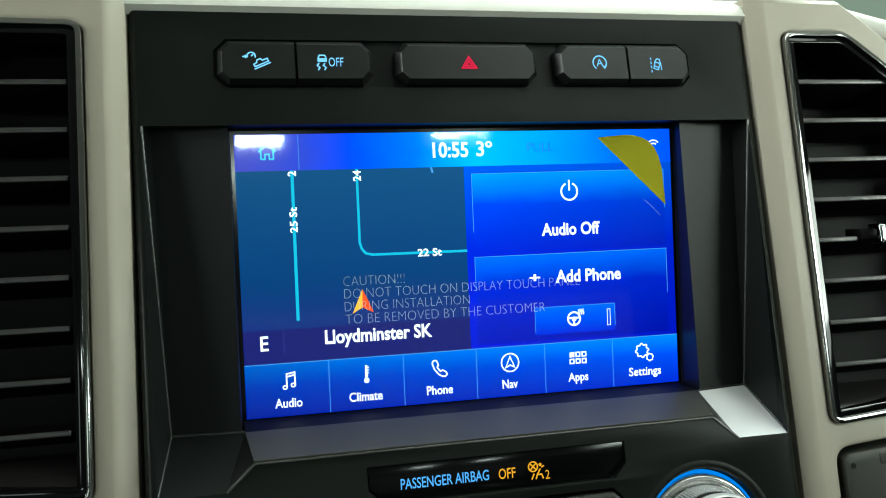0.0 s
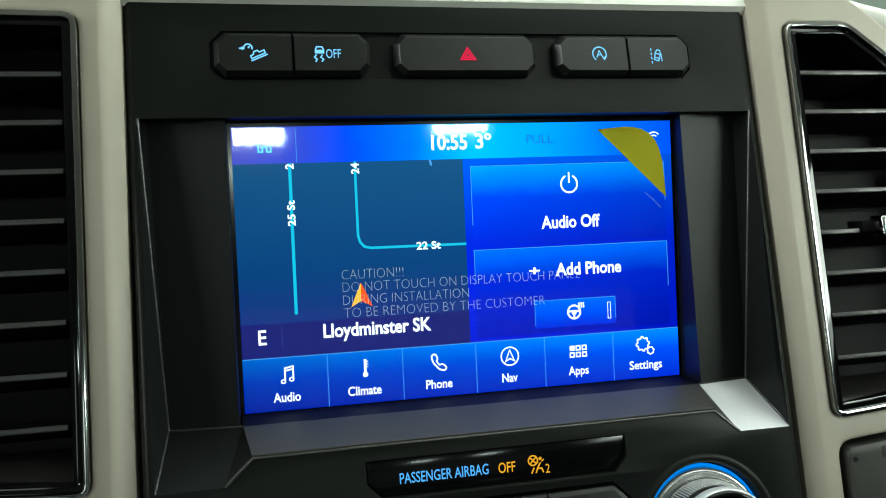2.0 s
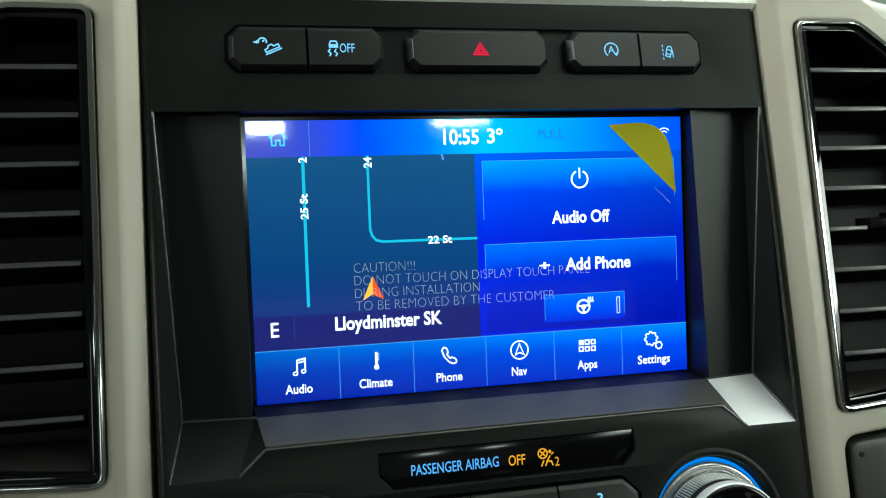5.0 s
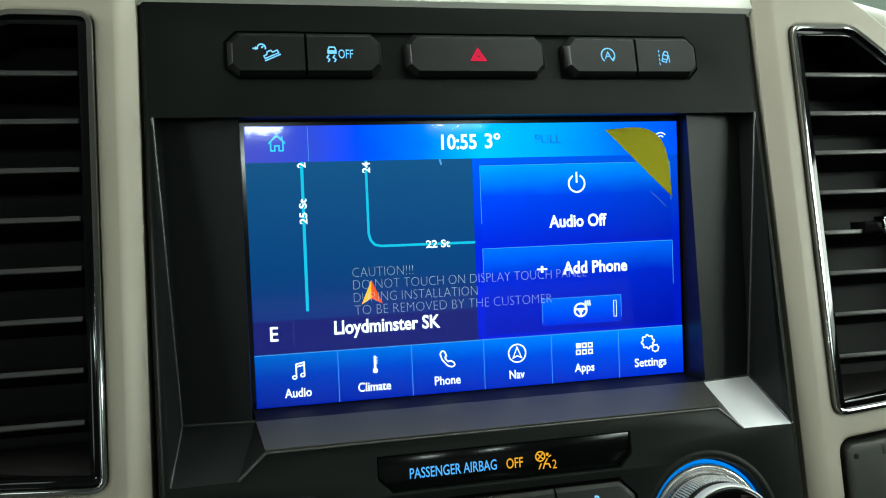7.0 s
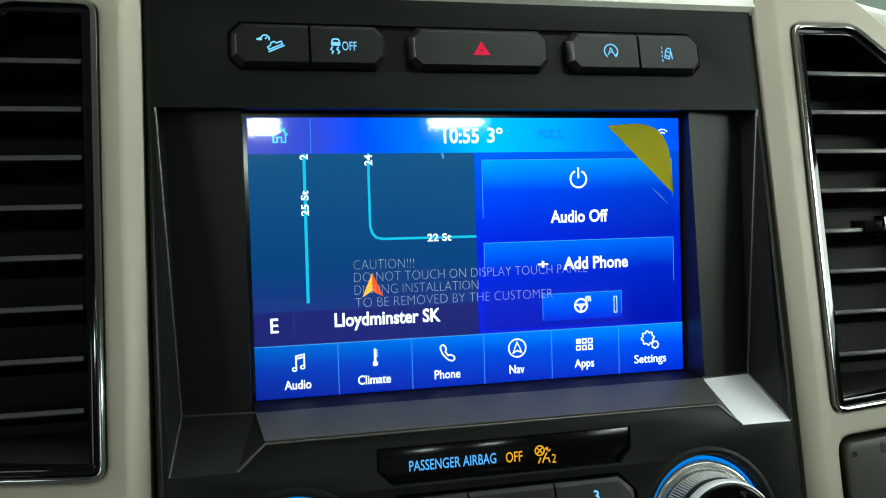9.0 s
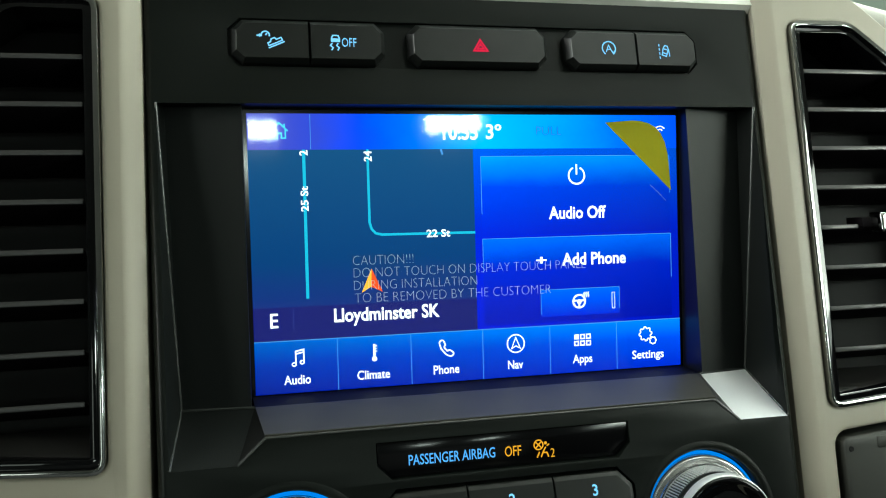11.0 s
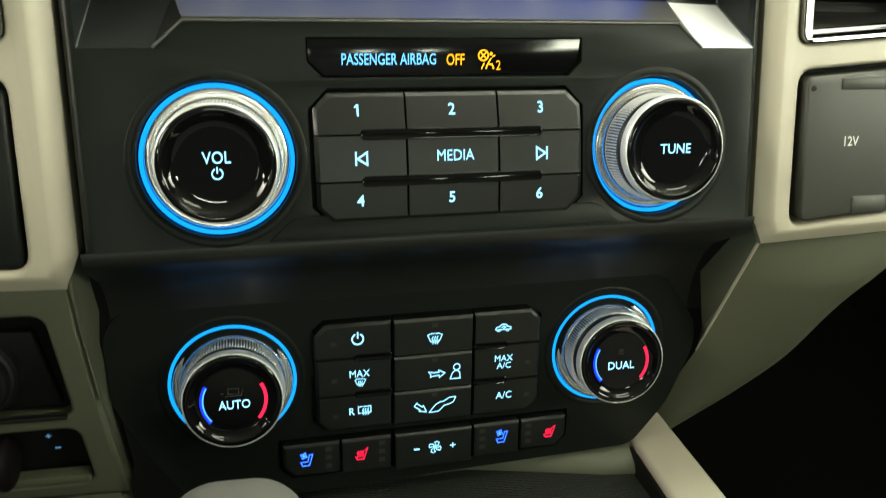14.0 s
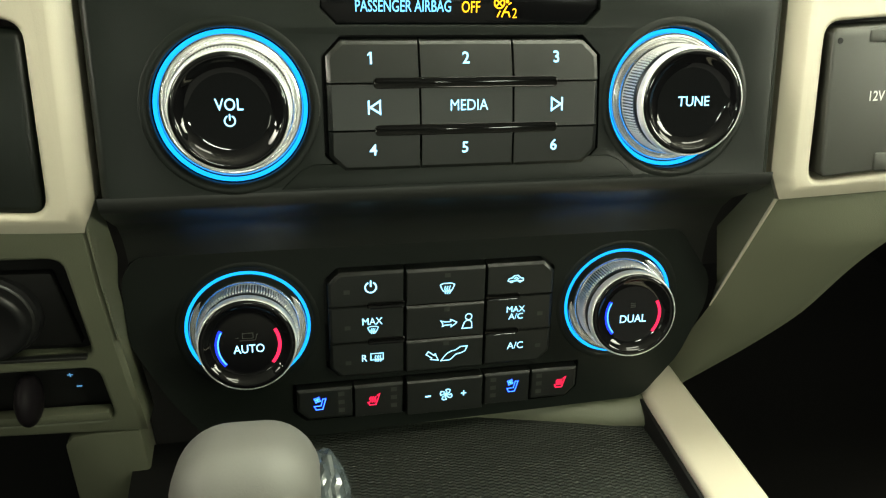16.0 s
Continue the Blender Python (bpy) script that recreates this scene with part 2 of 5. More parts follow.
def finish(name, bm, material, at, smooth):
    bmesh.ops.remove_doubles(bm, verts=bm.verts, dist=1e-5)
    for v in bm.verts:
        v.co = (v.co - at) * U
    bmesh.ops.recalc_face_normals(bm, faces=bm.faces)
    me = bpy.data.meshes.new(name)
    bm.to_mesh(me)
    bm.free()
    if smooth:
        me.polygons.foreach_set("use_smooth", [True] * len(me.polygons))
        me.set_sharp_from_angle(angle=radians(smooth))
    me.materials.append(material)
    return me


def part(name, bm, material, parent=None, label="", smooth=35):
    at = ORIGIN[root(parent).name] if parent else Vector((0, 0, 0))
    ob = new(name, finish(name, bm, material, at, smooth))
    if parent:
        ob.parent = parent
    else:
        ob.matrix_world = DASH.copy()
        ORIGIN[ob.name] = at
    if label:
        ob["label"] = label
    return ob


def bevel(bm, width, segs=2, angle=25, inside=None):
    bmesh.ops.recalc_face_normals(bm, faces=bm.faces)
    bm.normal_update()
    es = [e for e in bm.edges if len(e.link_faces) == 2 and e.calc_face_angle(0) > radians(angle) and (inside is None or all(abs(v.co.x) < inside and -1.29 < v.co.z < 0.93 for v in e.verts))]
    if es and width:
        bmesh.ops.bevel(bm, geom=es, offset=width, segments=segs, profile=0.5, affect="EDGES", clamp_overlap=True)
    return bm


# surfaces: (u, v) across and up, d out of the surface towards the cabin
def flat(u, v, d):
    return Vector((u, -d, v))


def fas(u, v, d):
    """the sloping face of the centre stack"""
    return Vector((u, -0.015 - 0.185 * (0.97 - v) - d, v))


def clim(u, v, d):
    """the set-back climate panel"""
    return Vector((u, -0.09 - 0.03 * (-1.66 - v) - d, v))


def prism(poly, surf, d0, d1, bm=None):
    bm = bm or bmesh.new()
    a = [bm.verts.new(surf(u, v, d0)) for u, v in poly]
    b = [bm.verts.new(surf(u, v, d1)) for u, v in poly]
    n = len(poly)
    bm.faces.new(b)
    bm.faces.new(a[::-1])
    for i in range(n):
        bm.faces.new((a[i], a[(i + 1) % n], b[(i + 1) % n], b[i]))
    return bm


def sheet(poly, surf, d, bm=None):
    bm = bm or bmesh.new()
    bm.faces.new([bm.verts.new(surf(u, v, d)) for u, v in poly])
    return bm


def plate(outer, holes, surf, d0, d1):
    """a slab with openings: front at d1, back at d0"""
    loops = [outer, *holes]
    bm = bmesh.new()
    flatpts = [p for lo in loops for p in lo]
    front = [bm.verts.new(surf(u, v, d1)) for u, v in flatpts]
    back = [bm.verts.new(surf(u, v, d0)) for u, v in flatpts]
    for tri in tessellate_polygon([[Vector((u, v, 0)) for u, v in lo] for lo in loops]):
        bm.faces.new([front[i] for i in tri])
        bm.faces.new([back[i] for i in reversed(tri)])
    k = 0
    for lo in loops:
        for i in range(len(lo)):
            a, b = k + i, k + (i + 1) % len(lo)
            bm.faces.new((front[a], front[b], back[b], back[a]))
        k += len(lo)
    bmesh.ops.recalc_face_normals(bm, faces=bm.faces)
    return bm


def rect(x0, z0, x1, z1):
    return [(x0, z0), (x1, z0), (x1, z1), (x0, z1)]


def cut(x0, z0, x1, z1, c00=0, c10=0, c11=0, c01=0):
    """a rectangle with cut corners, from the lower left round"""
    p = []
    p += [(x0, z0 + c00), (x0 + c00, z0)] if c00 else [(x0, z0)]
    p += [(x1 - c10, z0), (x1, z0 + c10)] if c10 else [(x1, z0)]
    p += [(x1, z1 - c11), (x1 - c11, z1)] if c11 else [(x1, z1)]
    p += [(x0 + c01, z1), (x0, z1 - c01)] if c01 else [(x0, z1)]
    return p


def rounded(poly, r, n=5):
    out = []
    for i, p in enumerate(poly):
        p, a, b = Vector(p), Vector(poly[i - 1]), Vector(poly[(i + 1) % len(poly)])
        da, db = (a - p), (b - p)
        rr = min(r, da.length * 0.45, db.length * 0.45)
        s, e = p + da.normalized() * rr, p + db.normalized() * rr
        for k in range(n + 1):
            w = k / n
            out.append(tuple((1 - w) ** 2 * s + 2 * w * (1 - w) * p + w * w * e))
    return out


def inset(poly, widths):
    """an outline drawn in by a width for each edge (one number: the same all round; minus: drawn out)"""
    n = len(poly)
    ws = widths if isinstance(widths, (list, tuple)) else [widths] * n
    turn = 1 if sum(a[0] * b[1] - b[0] * a[1] for a, b in zip(poly, poly[1:] + poly[:1])) > 0 else -1
    out = []
    for i, p in enumerate(poly):
        p, a, b = Vector(p), Vector(poly[i - 1]), Vector(poly[(i + 1) % n])
        n0, n1 = (p - a).normalized(), (b - p).normalized()
        n0, n1 = Vector((-n0.y, n0.x)) * turn, Vector((-n1.y, n1.x)) * turn
        det = n0.x * n1.y - n0.y * n1.x
        w0, w1 = ws[i - 1], ws[i]
        if abs(det) < 0.05:
            q = p + (n0 + n1).normalized() * (w0 + w1) / 2
        else:
            q = p + Vector((w0 * n1.y - w1 * n0.y, n0.x * w1 - n1.x * w0)) / det
        out.append(tuple(q))
    return out


def stacked(rings, surf, bm):
    """walls between outlines that have the same number of corners; rings of (outline, depth)"""
    vs = [[bm.verts.new(surf(u, v, d)) for u, v in poly] for poly, d in rings]
    for a, b in zip(vs, vs[1:]):
        for i in range(len(a)):
            j = (i + 1) % len(a)
            bm.faces.new((a[i], a[j], b[j], b[i]))
    return vs


def even(ob):
    """shading normals that follow the large faces"""
    k = ob.modifiers.new("weighted_normals", "WEIGHTED_NORMAL")
    k.keep_sharp = True
    return ob


def mirror(poly):
    return [(-u, v) for u, v in reversed(poly)]


def ribbon(lines, w, surf, d, bm=None, closed=False):
    """flat strokes of width w along polylines"""
    bm = bm or bmesh.new()
    for ln in lines:
        pts = [Vector(p) for p in ln]
        shut = closed or (pts[0] - pts[-1]).length < 1e-6
        if shut and (pts[0] - pts[-1]).length < 1e-6:
            pts = pts[:-1]
        n = len(pts)
        sides = []
        for i, p in enumerate(pts):
            a = pts[i - 1] if (i or shut) else None
            b = pts[(i + 1) % n] if (i < n - 1 or shut) else None
            t0 = (p - a).normalized() if a is not None else (b - p).normalized()
            t1 = (b - p).normalized() if b is not None else t0
            t = (t0 + t1)
            t = t.normalized() if t.length > 1e-6 else t0
            k = 1 / max(0.5, t.dot(t0))
            nn = Vector((-t.y, t.x)) * (w / 2 * k)
            sides.append((bm.verts.new(surf(*(p + nn), d)), bm.verts.new(surf(*(p - nn), d))))
        for i in range(n if shut else n - 1):
            (a, b), (c, e) = sides[i], sides[(i + 1) % n]
            bm.faces.new((a, b, e, c))
    return bm


def arc(cx, cz, r, a0, a1, n=24, rz=None):
    rz = rz or r
    return [(cx + r * math.cos(radians(a0 + (a1 - a0) * i / n)), cz + rz * math.sin(radians(a0 + (a1 - a0) * i / n))) for i in range(n + 1)]


def letters(text, size, u, v, surf, d, material, parent, name="lettering", align="CENTER", wide=1.0, turn=0, bold=0.0, bm_only=False, flag=False, span=None):
    """words in the built-in font, laid flat on a surface; size is the capital height, span the length of the line"""
    cu = bpy.data.curves.new("words", "FONT")
    cu.body, cu.align_x, cu.align_y, cu.size = text, align, "CENTER", size / 0.70
    cu.offset = bold * size
    cu.resolution_u = 3
    ob = new("words", cu)
    me = bpy.data.meshes.new_from_object(ob.evaluated_get(bpy.context.evaluated_depsgraph_get()))
    bpy.data.objects.remove(ob)
    bm = bmesh.new()
    bm.from_mesh(me)
    bpy.data.meshes.remove(me)
    c, s = math.cos(radians(turn)), math.sin(radians(turn))
    ys = [p.co.y for p in bm.verts]
    mid = (max(ys) + min(ys)) / 2
    if span:
        xs = [p.co.x for p in bm.verts]
        wide = span / (max(xs) - min(xs))
        for p in bm.verts:
            p.co.x -= (max(xs) + min(xs)) / 2
    if flag:
        x0, y1 = min(p.co.x for p in bm.verts), max(ys)
        bm.faces.new([bm.verts.new((x0 + a * size, y1 + b * size, 0)) for a, b in ((-0.22, -0.20), (-0.22, -0.34), (0, -0.20), (0, 0))])
    for p in bm.verts:
        x, y = p.co.x * wide, p.co.y - mid
        p.co = surf(u + c * x - s * y, v + s * x + c * y, d)
    return bm if bm_only else part(name, bm, material, parent, smooth=0)


def lathe(profile, surf_at, axis, n=64, teeth=None):
    """a body of revolution; profile rows of (radius, out); teeth: (rows, depth), rows with two of every four points notched"""
    c, ax = surf_at, Vector(axis).normalized()
    e1 = Vector((1, 0, 0)) if abs(ax.x) < 0.9 else Vector((0, 0, 1))
    e1 = (e1 - ax * e1.dot(ax)).normalized()
    e2 = ax.cross(e1).normalized()
    bm = bmesh.new()
    rings = []
    for i, (r, o) in enumerate(profile):
        if r < 1e-6:
            rings.append([bm.verts.new(c + ax * o)])
            continue
        ring = []
        for k in range(n):
            rr = r - (teeth[1] if teeth and i in teeth[0] and k % 4 < 2 else 0)
            a = 2 * math.pi * k / n
            ring.append(bm.verts.new(c + ax * o + (e1 * math.cos(a) + e2 * math.sin(a)) * rr))
        rings.append(ring)
    for a, b in zip(rings, rings[1:]):
        for k in range(n):
            j = (k + 1) % n
            if len(a) == 1:
                bm.faces.new((a[0], b[j], b[k]))
            elif len(b) == 1:
                bm.faces.new((a[k], a[j], b[0]))
            else:
                bm.faces.new((a[k], a[j], b[j], b[k]))
    return bm


def loft(rows, bm=None):
    """a surface through rows of points"""
    bm = bm or bmesh.new()
    grid = [[bm.verts.new(p) for p in row] for row in rows]
    for a, b in zip(grid, grid[1:]):
        for i in range(len(a) - 1):
            bm.faces.new((a[i], a[i + 1], b[i + 1], b[i]))
    return bm


def thicken(bm, t):
    """gives a sheet a back, t behind it (away from the cabin)"""
    bmesh.ops.recalc_face_normals(bm, faces=bm.faces)
    bmesh.ops.solidify(bm, geom=bm.faces[:], thickness=t)
    return bm

# ---- the setting: dashboard trim ----


def pil(u, v, d):
    """the stone-coloured trim on both sides of the stack"""
    return Vector((u, -0.08 - 0.152 * (0.92 - v) - d, v))


def low(u, v, d):
    """the trim under the driver-side pockets, folding back"""
    return Vector((u, -0.39 + 0.30 * (-1.43 - v) - d, v))


VENT = [(1.338, -0.675), (1.352, 0.908), (1.640, 0.912), (2.16, 0.505), (2.16, -0.62)]
POCKET = [(1.344, -1.352), (1.350, -0.772), (1.98, -0.725), (1.98, -1.30)]
ROLL = [0.072, 0.065, 0.060, 0.012, 0.03, 0.03, 0.03]
SURROUND = [(1.219, 1.06), (1.206, -1.315), (1.250, -1.425), (2.35, -1.39), (2.35, 0.50), (1.76, 0.985), (1.66, 1.06)]


def soft_trim(name, outer, holes, surf, d0, material, widths):
    """a painted panel with rolled edges and rounded lips round its openings"""
    bm = bmesh.new()
    roll = [(0.0, -0.13), (0.0, -0.044), (0.03, -0.0415), (0.60, -0.0128), (0.70, -0.0083), (0.79, -0.0047), (0.87, -0.0022), (0.94, -0.0007), (1.0, 0.0)]
    fronts = []
    rings = [(outer, d0)] + [(inset(outer, [w * k for w in widths]), d * min(1, max(widths) / 0.05)) for k, d in roll]
    fronts.append((rings[-1][0], stacked(rings, surf, bm)[-1]))
    for h in holes:
        rings = [(h, d0), (h, -0.020), (inset(h, -0.004), -0.008), (inset(h, -0.010), -0.002), (inset(h, -0.018), 0.0)]
        fronts.append((rings[-1][0], stacked(rings, surf, bm)[-1]))
    vs = [v for _, ring in fronts for v in ring]
    for tri in tessellate_polygon([[Vector((u, v, 0)) for u, v in lo] for lo, _ in fronts]):
        bm.faces.new([vs[i] for i in tri])
    return even(tagged(part(name, bm, material, smooth=60), kind="structure"))


for side, text in ((1, "passenger"), (-1, "driver")):
    fold = (lambda p: p) if side == 1 else mirror
    tagged(soft_trim("trim_" + text, fold(SURROUND), [rounded(fold(VENT), 0.05), rounded(fold(POCKET), 0.06)], pil, -0.30, BEIGE, ROLL if side == 1 else [ROLL[(5 - i) % 7] for i in range(7)]),
           "pale stone-coloured painted trim framing vent and pocket", "dashboard trim")

# the fold under the trim that narrows towards the console
for side, text in ((1, "passenger"), (-1, "driver")):
    k1, r1, r2 = Vector((1.209, -0.365, -1.315)), Vector((1.252, -0.378, -1.424)), Vector((1.224, -0.10, -2.02))
    i1, i2 = Vector((1.226, -0.05, -1.662)), Vector((1.272, -0.05, -1.935))
    bm = bmesh.new()
    mid = r1.lerp(r2, 0.5)
    if side == -1:
        k1, i1, i2 = Vector((1.204, -0.36, -1.29)), Vector((1.231, -0.05, -1.647)), Vector((1.254, -0.08, -1.93))
        r1, mid, r2 = (Vector((u, low(0, v, 0.003).y, v)) for u, v in ((1.244, -1.41), (1.240, -1.65), (1.229, -1.90)))
    flip = lambda p: bm.verts.new(Vector((p.x * side, p.y, p.z)))
    a, b, m, c, d, e = (flip(p) for p in (k1, r1, mid, r2, i2, i1))
    for tri in ((a, b, e), (b, m, e), (m, d, e), (m, c, d)):
        bm.faces.new(tri)
    if side == 1:
        rim = [Vector(p) for p in ((2.357, -0.372, -1.402), (2.055, -0.312, -1.60), (1.92, -0.214, -1.78), (1.828, -0.032, -2.11), (1.66, 0.097, -2.345), (1.484, 0.191, -2.515), (1.352, 0.251, -2.625))]
        rows = []
        for k in range(31):
            f = k / 30 * (len(rim) - 1)
            i, w = min(int(f), len(rim) - 2), f - min(int(f), len(rim) - 2)
            q0, q1, q2, q3 = rim[max(i - 1, 0)], rim[i], rim[i + 1], rim[min(i + 2, len(rim) - 1)]
            q = 0.5 * ((2 * q1) + (q2 - q0) * w + (2 * q0 - 5 * q1 + 4 * q2 - q3) * w * w + (3 * q1 - q0 - 3 * q2 + q3) * w ** 3)
            p = r1.lerp(r2, k / 18) if k < 18 else r2.lerp(Vector((1.19, 0.20, -2.55)), (k - 18) / 12)
            tuck = Vector((0, 0.012, 0.03)) * max(0, 1 - k / 4)
            rows.append([p.lerp(q, h) + Vector((0, -0.24 * h * (1 - h) * min(1, k / 6) + 0.10 * max(0, h - 0.8) / 0.2, -0.03 * h * min(1, k / 10))) + tuck for h in (0, 0.01, 0.1, 0.25, 0.4, 0.55, 0.7, 0.8, 0.88, 0.94, 0.98, 1)])
        loft(rows, bm)
    pleat = tagged(part("fold_" + text, bm, BEIGE_SHADED, smooth=60 if side < 0 else 32), "stone-coloured trim folding back towards the console", "dashboard trim", kind="structure")
    if side == 1:
        # Beige bead puts the bright line along the fold's edge into colour.
        part("ridge", lathe([(0.0075, 0), (0.0065, 0.5), (0.004, (r2 - r1).length)], r1, r2 - r1, 12), BEIGE, pleat, "pale bead painting the ridge highlight", smooth=80)

LOWTRIM = [(-1.240, -1.41), (-1.30, -1.395), (-2.2, -1.365), (-2.2, -2.33), (-1.201, -2.398), (-1.212, -2.20), (-1.229, -1.90), (-1.240, -1.65)]
HOLE_A = [(-1.327, -1.968), (-1.345, -1.528), (-1.95, -1.512), (-1.95, -1.945)]
HOLE_B = [(-1.306, -2.310), (-1.325, -2.030), (-1.95, -2.015), (-1.95, -2.285)]
tagged(soft_trim("trim_lower_driver", LOWTRIM, [rounded(HOLE_A, 0.05), rounded(HOLE_B, 0.05)], low, -0.2, BEIGE_SHADED, [0.02] * len(LOWTRIM)),
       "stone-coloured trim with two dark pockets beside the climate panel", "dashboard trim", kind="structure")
bm = prism([(-1.228, -2.395), (-1.40, -2.387), (-1.49, -2.40), (-1.525, -2.45), (-1.56, -3.2), (-1.222, -3.2)], low, -0.2, -0.006)
tagged(part("panel_lower_driver", bevel(bm, 0.015), BEIGE_SHADED), "stone-coloured knee panel below the pockets", "dashboard trim", kind="structure")

tagged(part("knee_recess", prism([(-1.40, -2.35), (-2.3, -2.30), (-2.3, -3.2), (-1.40, -3.2)], low, -0.40, -0.30), GAP), "dark recess beside the knee panel", "dashboard trim", kind="structure")

# dash top: a pale pad that rolls back from the stack to the windscreen
rows = []
for y, z, zs in ((-0.005, 0.955, 0.80), (-0.03, 0.985, 0.84), (-0.01, 1.03, 0.89), (0.10, 1.085, 0.935), (0.3, 1.115, 0.985), (0.8, 1.14, 1.085), (1.0, 1.14, 1.11), (2.0, 1.10, 1.09), (5.5, 0.75, 0.75), (7.2, 0.4, 0.4)):
    rows.append([Vector((x, y, zs if abs(x) > 2 else z)) for x in (-9.6, -3, -2.4, -1.70, -1.23, -0.6, 0, 0.6, 1.23, 1.70, 2.4, 3, 9.6)])
tagged(part("dash_top", thicken(loft(rows), 0.06), PALE, smooth=60), "pale padded dashboard top rolling back to the windscreen", "dashboard", kind="structure")
tagged(part("windscreen_gasket", prism([(-9.4, 1.10), (9.4, 1.10), (9.4, 1.165), (-9.4, 1.165)], lambda u, v, d: Vector((u, 1.05 - d, v)), -0.12, 0.0), GAP), "black rubber windscreen seal", "seal", kind="structure")
for side in (1, -1):
    bm = prism([(2.36 * side, 0.45), (9.6 * side, 0.30), (9.6 * side, -1.4), (2.36 * side, -1.4)], pil, -0.3, -0.02)
    tagged(part("dash_side", bevel(bm, 0.03), BEIGE_SHADED), "plain stone-coloured dashboard face", "dashboard", kind="structure")

# ---- centre stack bezel ----
stack = thing("centre_stack_bezel", "black grained plastic centre stack bezel with sloping display surround", "dashboard bezel")
RECESS = [(-1.175, 0.545), (1.175, 0.545), (1.150, -0.689), (0.934, -0.687), (0.842, -0.606), (-0.842, -0.606), (-0.934, -0.687), (-1.150, -0.689)]
BTN = (0.689, 0.855)
WELLS = [cut(-0.926, 0.682, 0.940, 0.863, .042, .042, .042, .042)]
AIRBAG = cut(-0.472, -0.782, 0.472, -0.655, .05, .05, 0, 0)
KEYWELL = cut(-0.475, -1.255, 0.475, -0.812, .065, .065, .065, .065)
outer = [(-1.219, 0.975), (-1.180, -1.30), (1.162, -1.30), (1.219, 0.975)]
KNOBS = [(-0.763, -1.034), (0.763, -1.034)]
BOWLS = [arc(u, v, 0.262, 0, 360, 48)[:-1] for u, v in KNOBS]
edge = [0.032, 0, 0.032, 0.012]
bm = bevel(plate(inset(outer, edge), [RECESS, *WELLS, AIRBAG, KEYWELL, *BOWLS], fas, -0.10, 0.0), 0.008, 2, inside=1.125)
stacked([(inset(outer, [w * k for w in edge]), d) for k, d in ((1.0, 0.0), (0.72, -0.0016), (0.46, -0.0065), (0.24, -0.0145), (0.08, -0.025), (0.0, -0.037), (0.0, -0.12))], fas, bm)
part("face_plate", bm, BLACK, stack, smooth=40)
for poly in (AIRBAG, KEYWELL, *BOWLS):
    part("well_floor", sheet(poly, fas, -0.07), GAP, stack)
part("channel_floor", sheet(WELLS[0], fas, -0.022), BLACK, stack)

P = Vector
CHEEKM = mat("grained_charcoal_plastic", (0.010, 0.0118, 0.0112), 0.42, bump=0.2, grain=2600, vary=0.2, spec=0.25)
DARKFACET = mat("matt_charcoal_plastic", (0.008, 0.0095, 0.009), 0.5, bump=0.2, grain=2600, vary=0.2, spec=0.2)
# Right facet only: a pale colour holds the glint on the dark plastic.
LIT_FACET = mat("facet_glint_tone", (0.74, 0.745, 0.76), 0.38, bump=0.4, grain=2400, vary=0.1)
T, Tb, B = fas(1.175, 0.545, 0), P((1.158, 0.00, 0.56)), P((1.130, -0.07, -0.545))
A, C, D, E_ = P((0.874, -0.145, -0.535)), fas(1.150, -0.689, 0), fas(0.934, -0.687, 0), fas(0.842, -0.606, 0)
In, Ib = P((0.886, -0.055, 0.56)), P((0.886, -0.145, -0.535))
for s in (1, -1):
    f = lambda p: P((p.x * s, p.y, p.z))

    def poly3(*faces):
        bm = bmesh.new()
        for fc in faces:
            bm.faces.new([bm.verts.new(f(p)) for p in fc])
        bmesh.ops.remove_doubles(bm, verts=bm.verts, dist=1e-5)
        return bm
    part("cheek", poly3((In, Tb, B, Ib)), CHEEKM, stack)
    side = part("side_wall", poly3((T, C, B), (T, B, Tb)), CHEEKM, stack, smooth=60)
    for p, q in ((B, C), (T, B), (A, B), (E_, D)):
        part("edge_bead", lathe([(0.0055, 0), (0.0055, (q - p).length)], f(p), f(q) - f(p), 10), BEAD, side, "rounded edge bead, pale and glossy for the highlight", smooth=80)
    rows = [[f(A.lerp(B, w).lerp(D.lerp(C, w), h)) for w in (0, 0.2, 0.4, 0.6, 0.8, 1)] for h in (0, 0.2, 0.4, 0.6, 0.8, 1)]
    part("corner_facet", loft(rows), DARKFACET if s < 0 else LIT_FACET, stack, "corner facet coloured pale for its glint" if s > 0 else "", smooth=80)
    part("ledge_cheek", poly3((A, D, E_)), SATIN, stack, smooth=0)
    part("display_reveal", poly3((In, Ib, P((0.886, 0.03, -0.56)), P((0.886, 0.03, 0.56)))), SATIN, stack)
bm = bmesh.new()
rows = []
for w, out in ((0, 0), (0.05, 0.004), (0.85, 0.004), (0.94, 0.010), (0.985, 0.010), (1.0, 0.004), (1.0, -0.02)):
    q = A.lerp(E_, w) + Vector((0, -out * 0.5, out))
    rows.append([P((-q.x, q.y, q.z)), P((q.x, q.y, q.z))])
part("display_gap", loft([[P((-0.886, 0.03, -0.527)), P((0.886, 0.03, -0.527))], rows[0]]), GAP, stack)
part("ledge", loft(rows), mat("matt_black_plastic", (0.062, 0.059, 0.048), 0.40, bump=0.2, grain=2600, vary=0.2, spec=0.35), stack, smooth=40)
part("ledge_bead", lathe([(0.005, 0), (0.005, 2 * E_.x)], P((-E_.x, E_.y, E_.z)), (1, 0, 0.0001), 10), BEAD, stack, "rounded ledge bead, pale and glossy for the highlight", smooth=80)
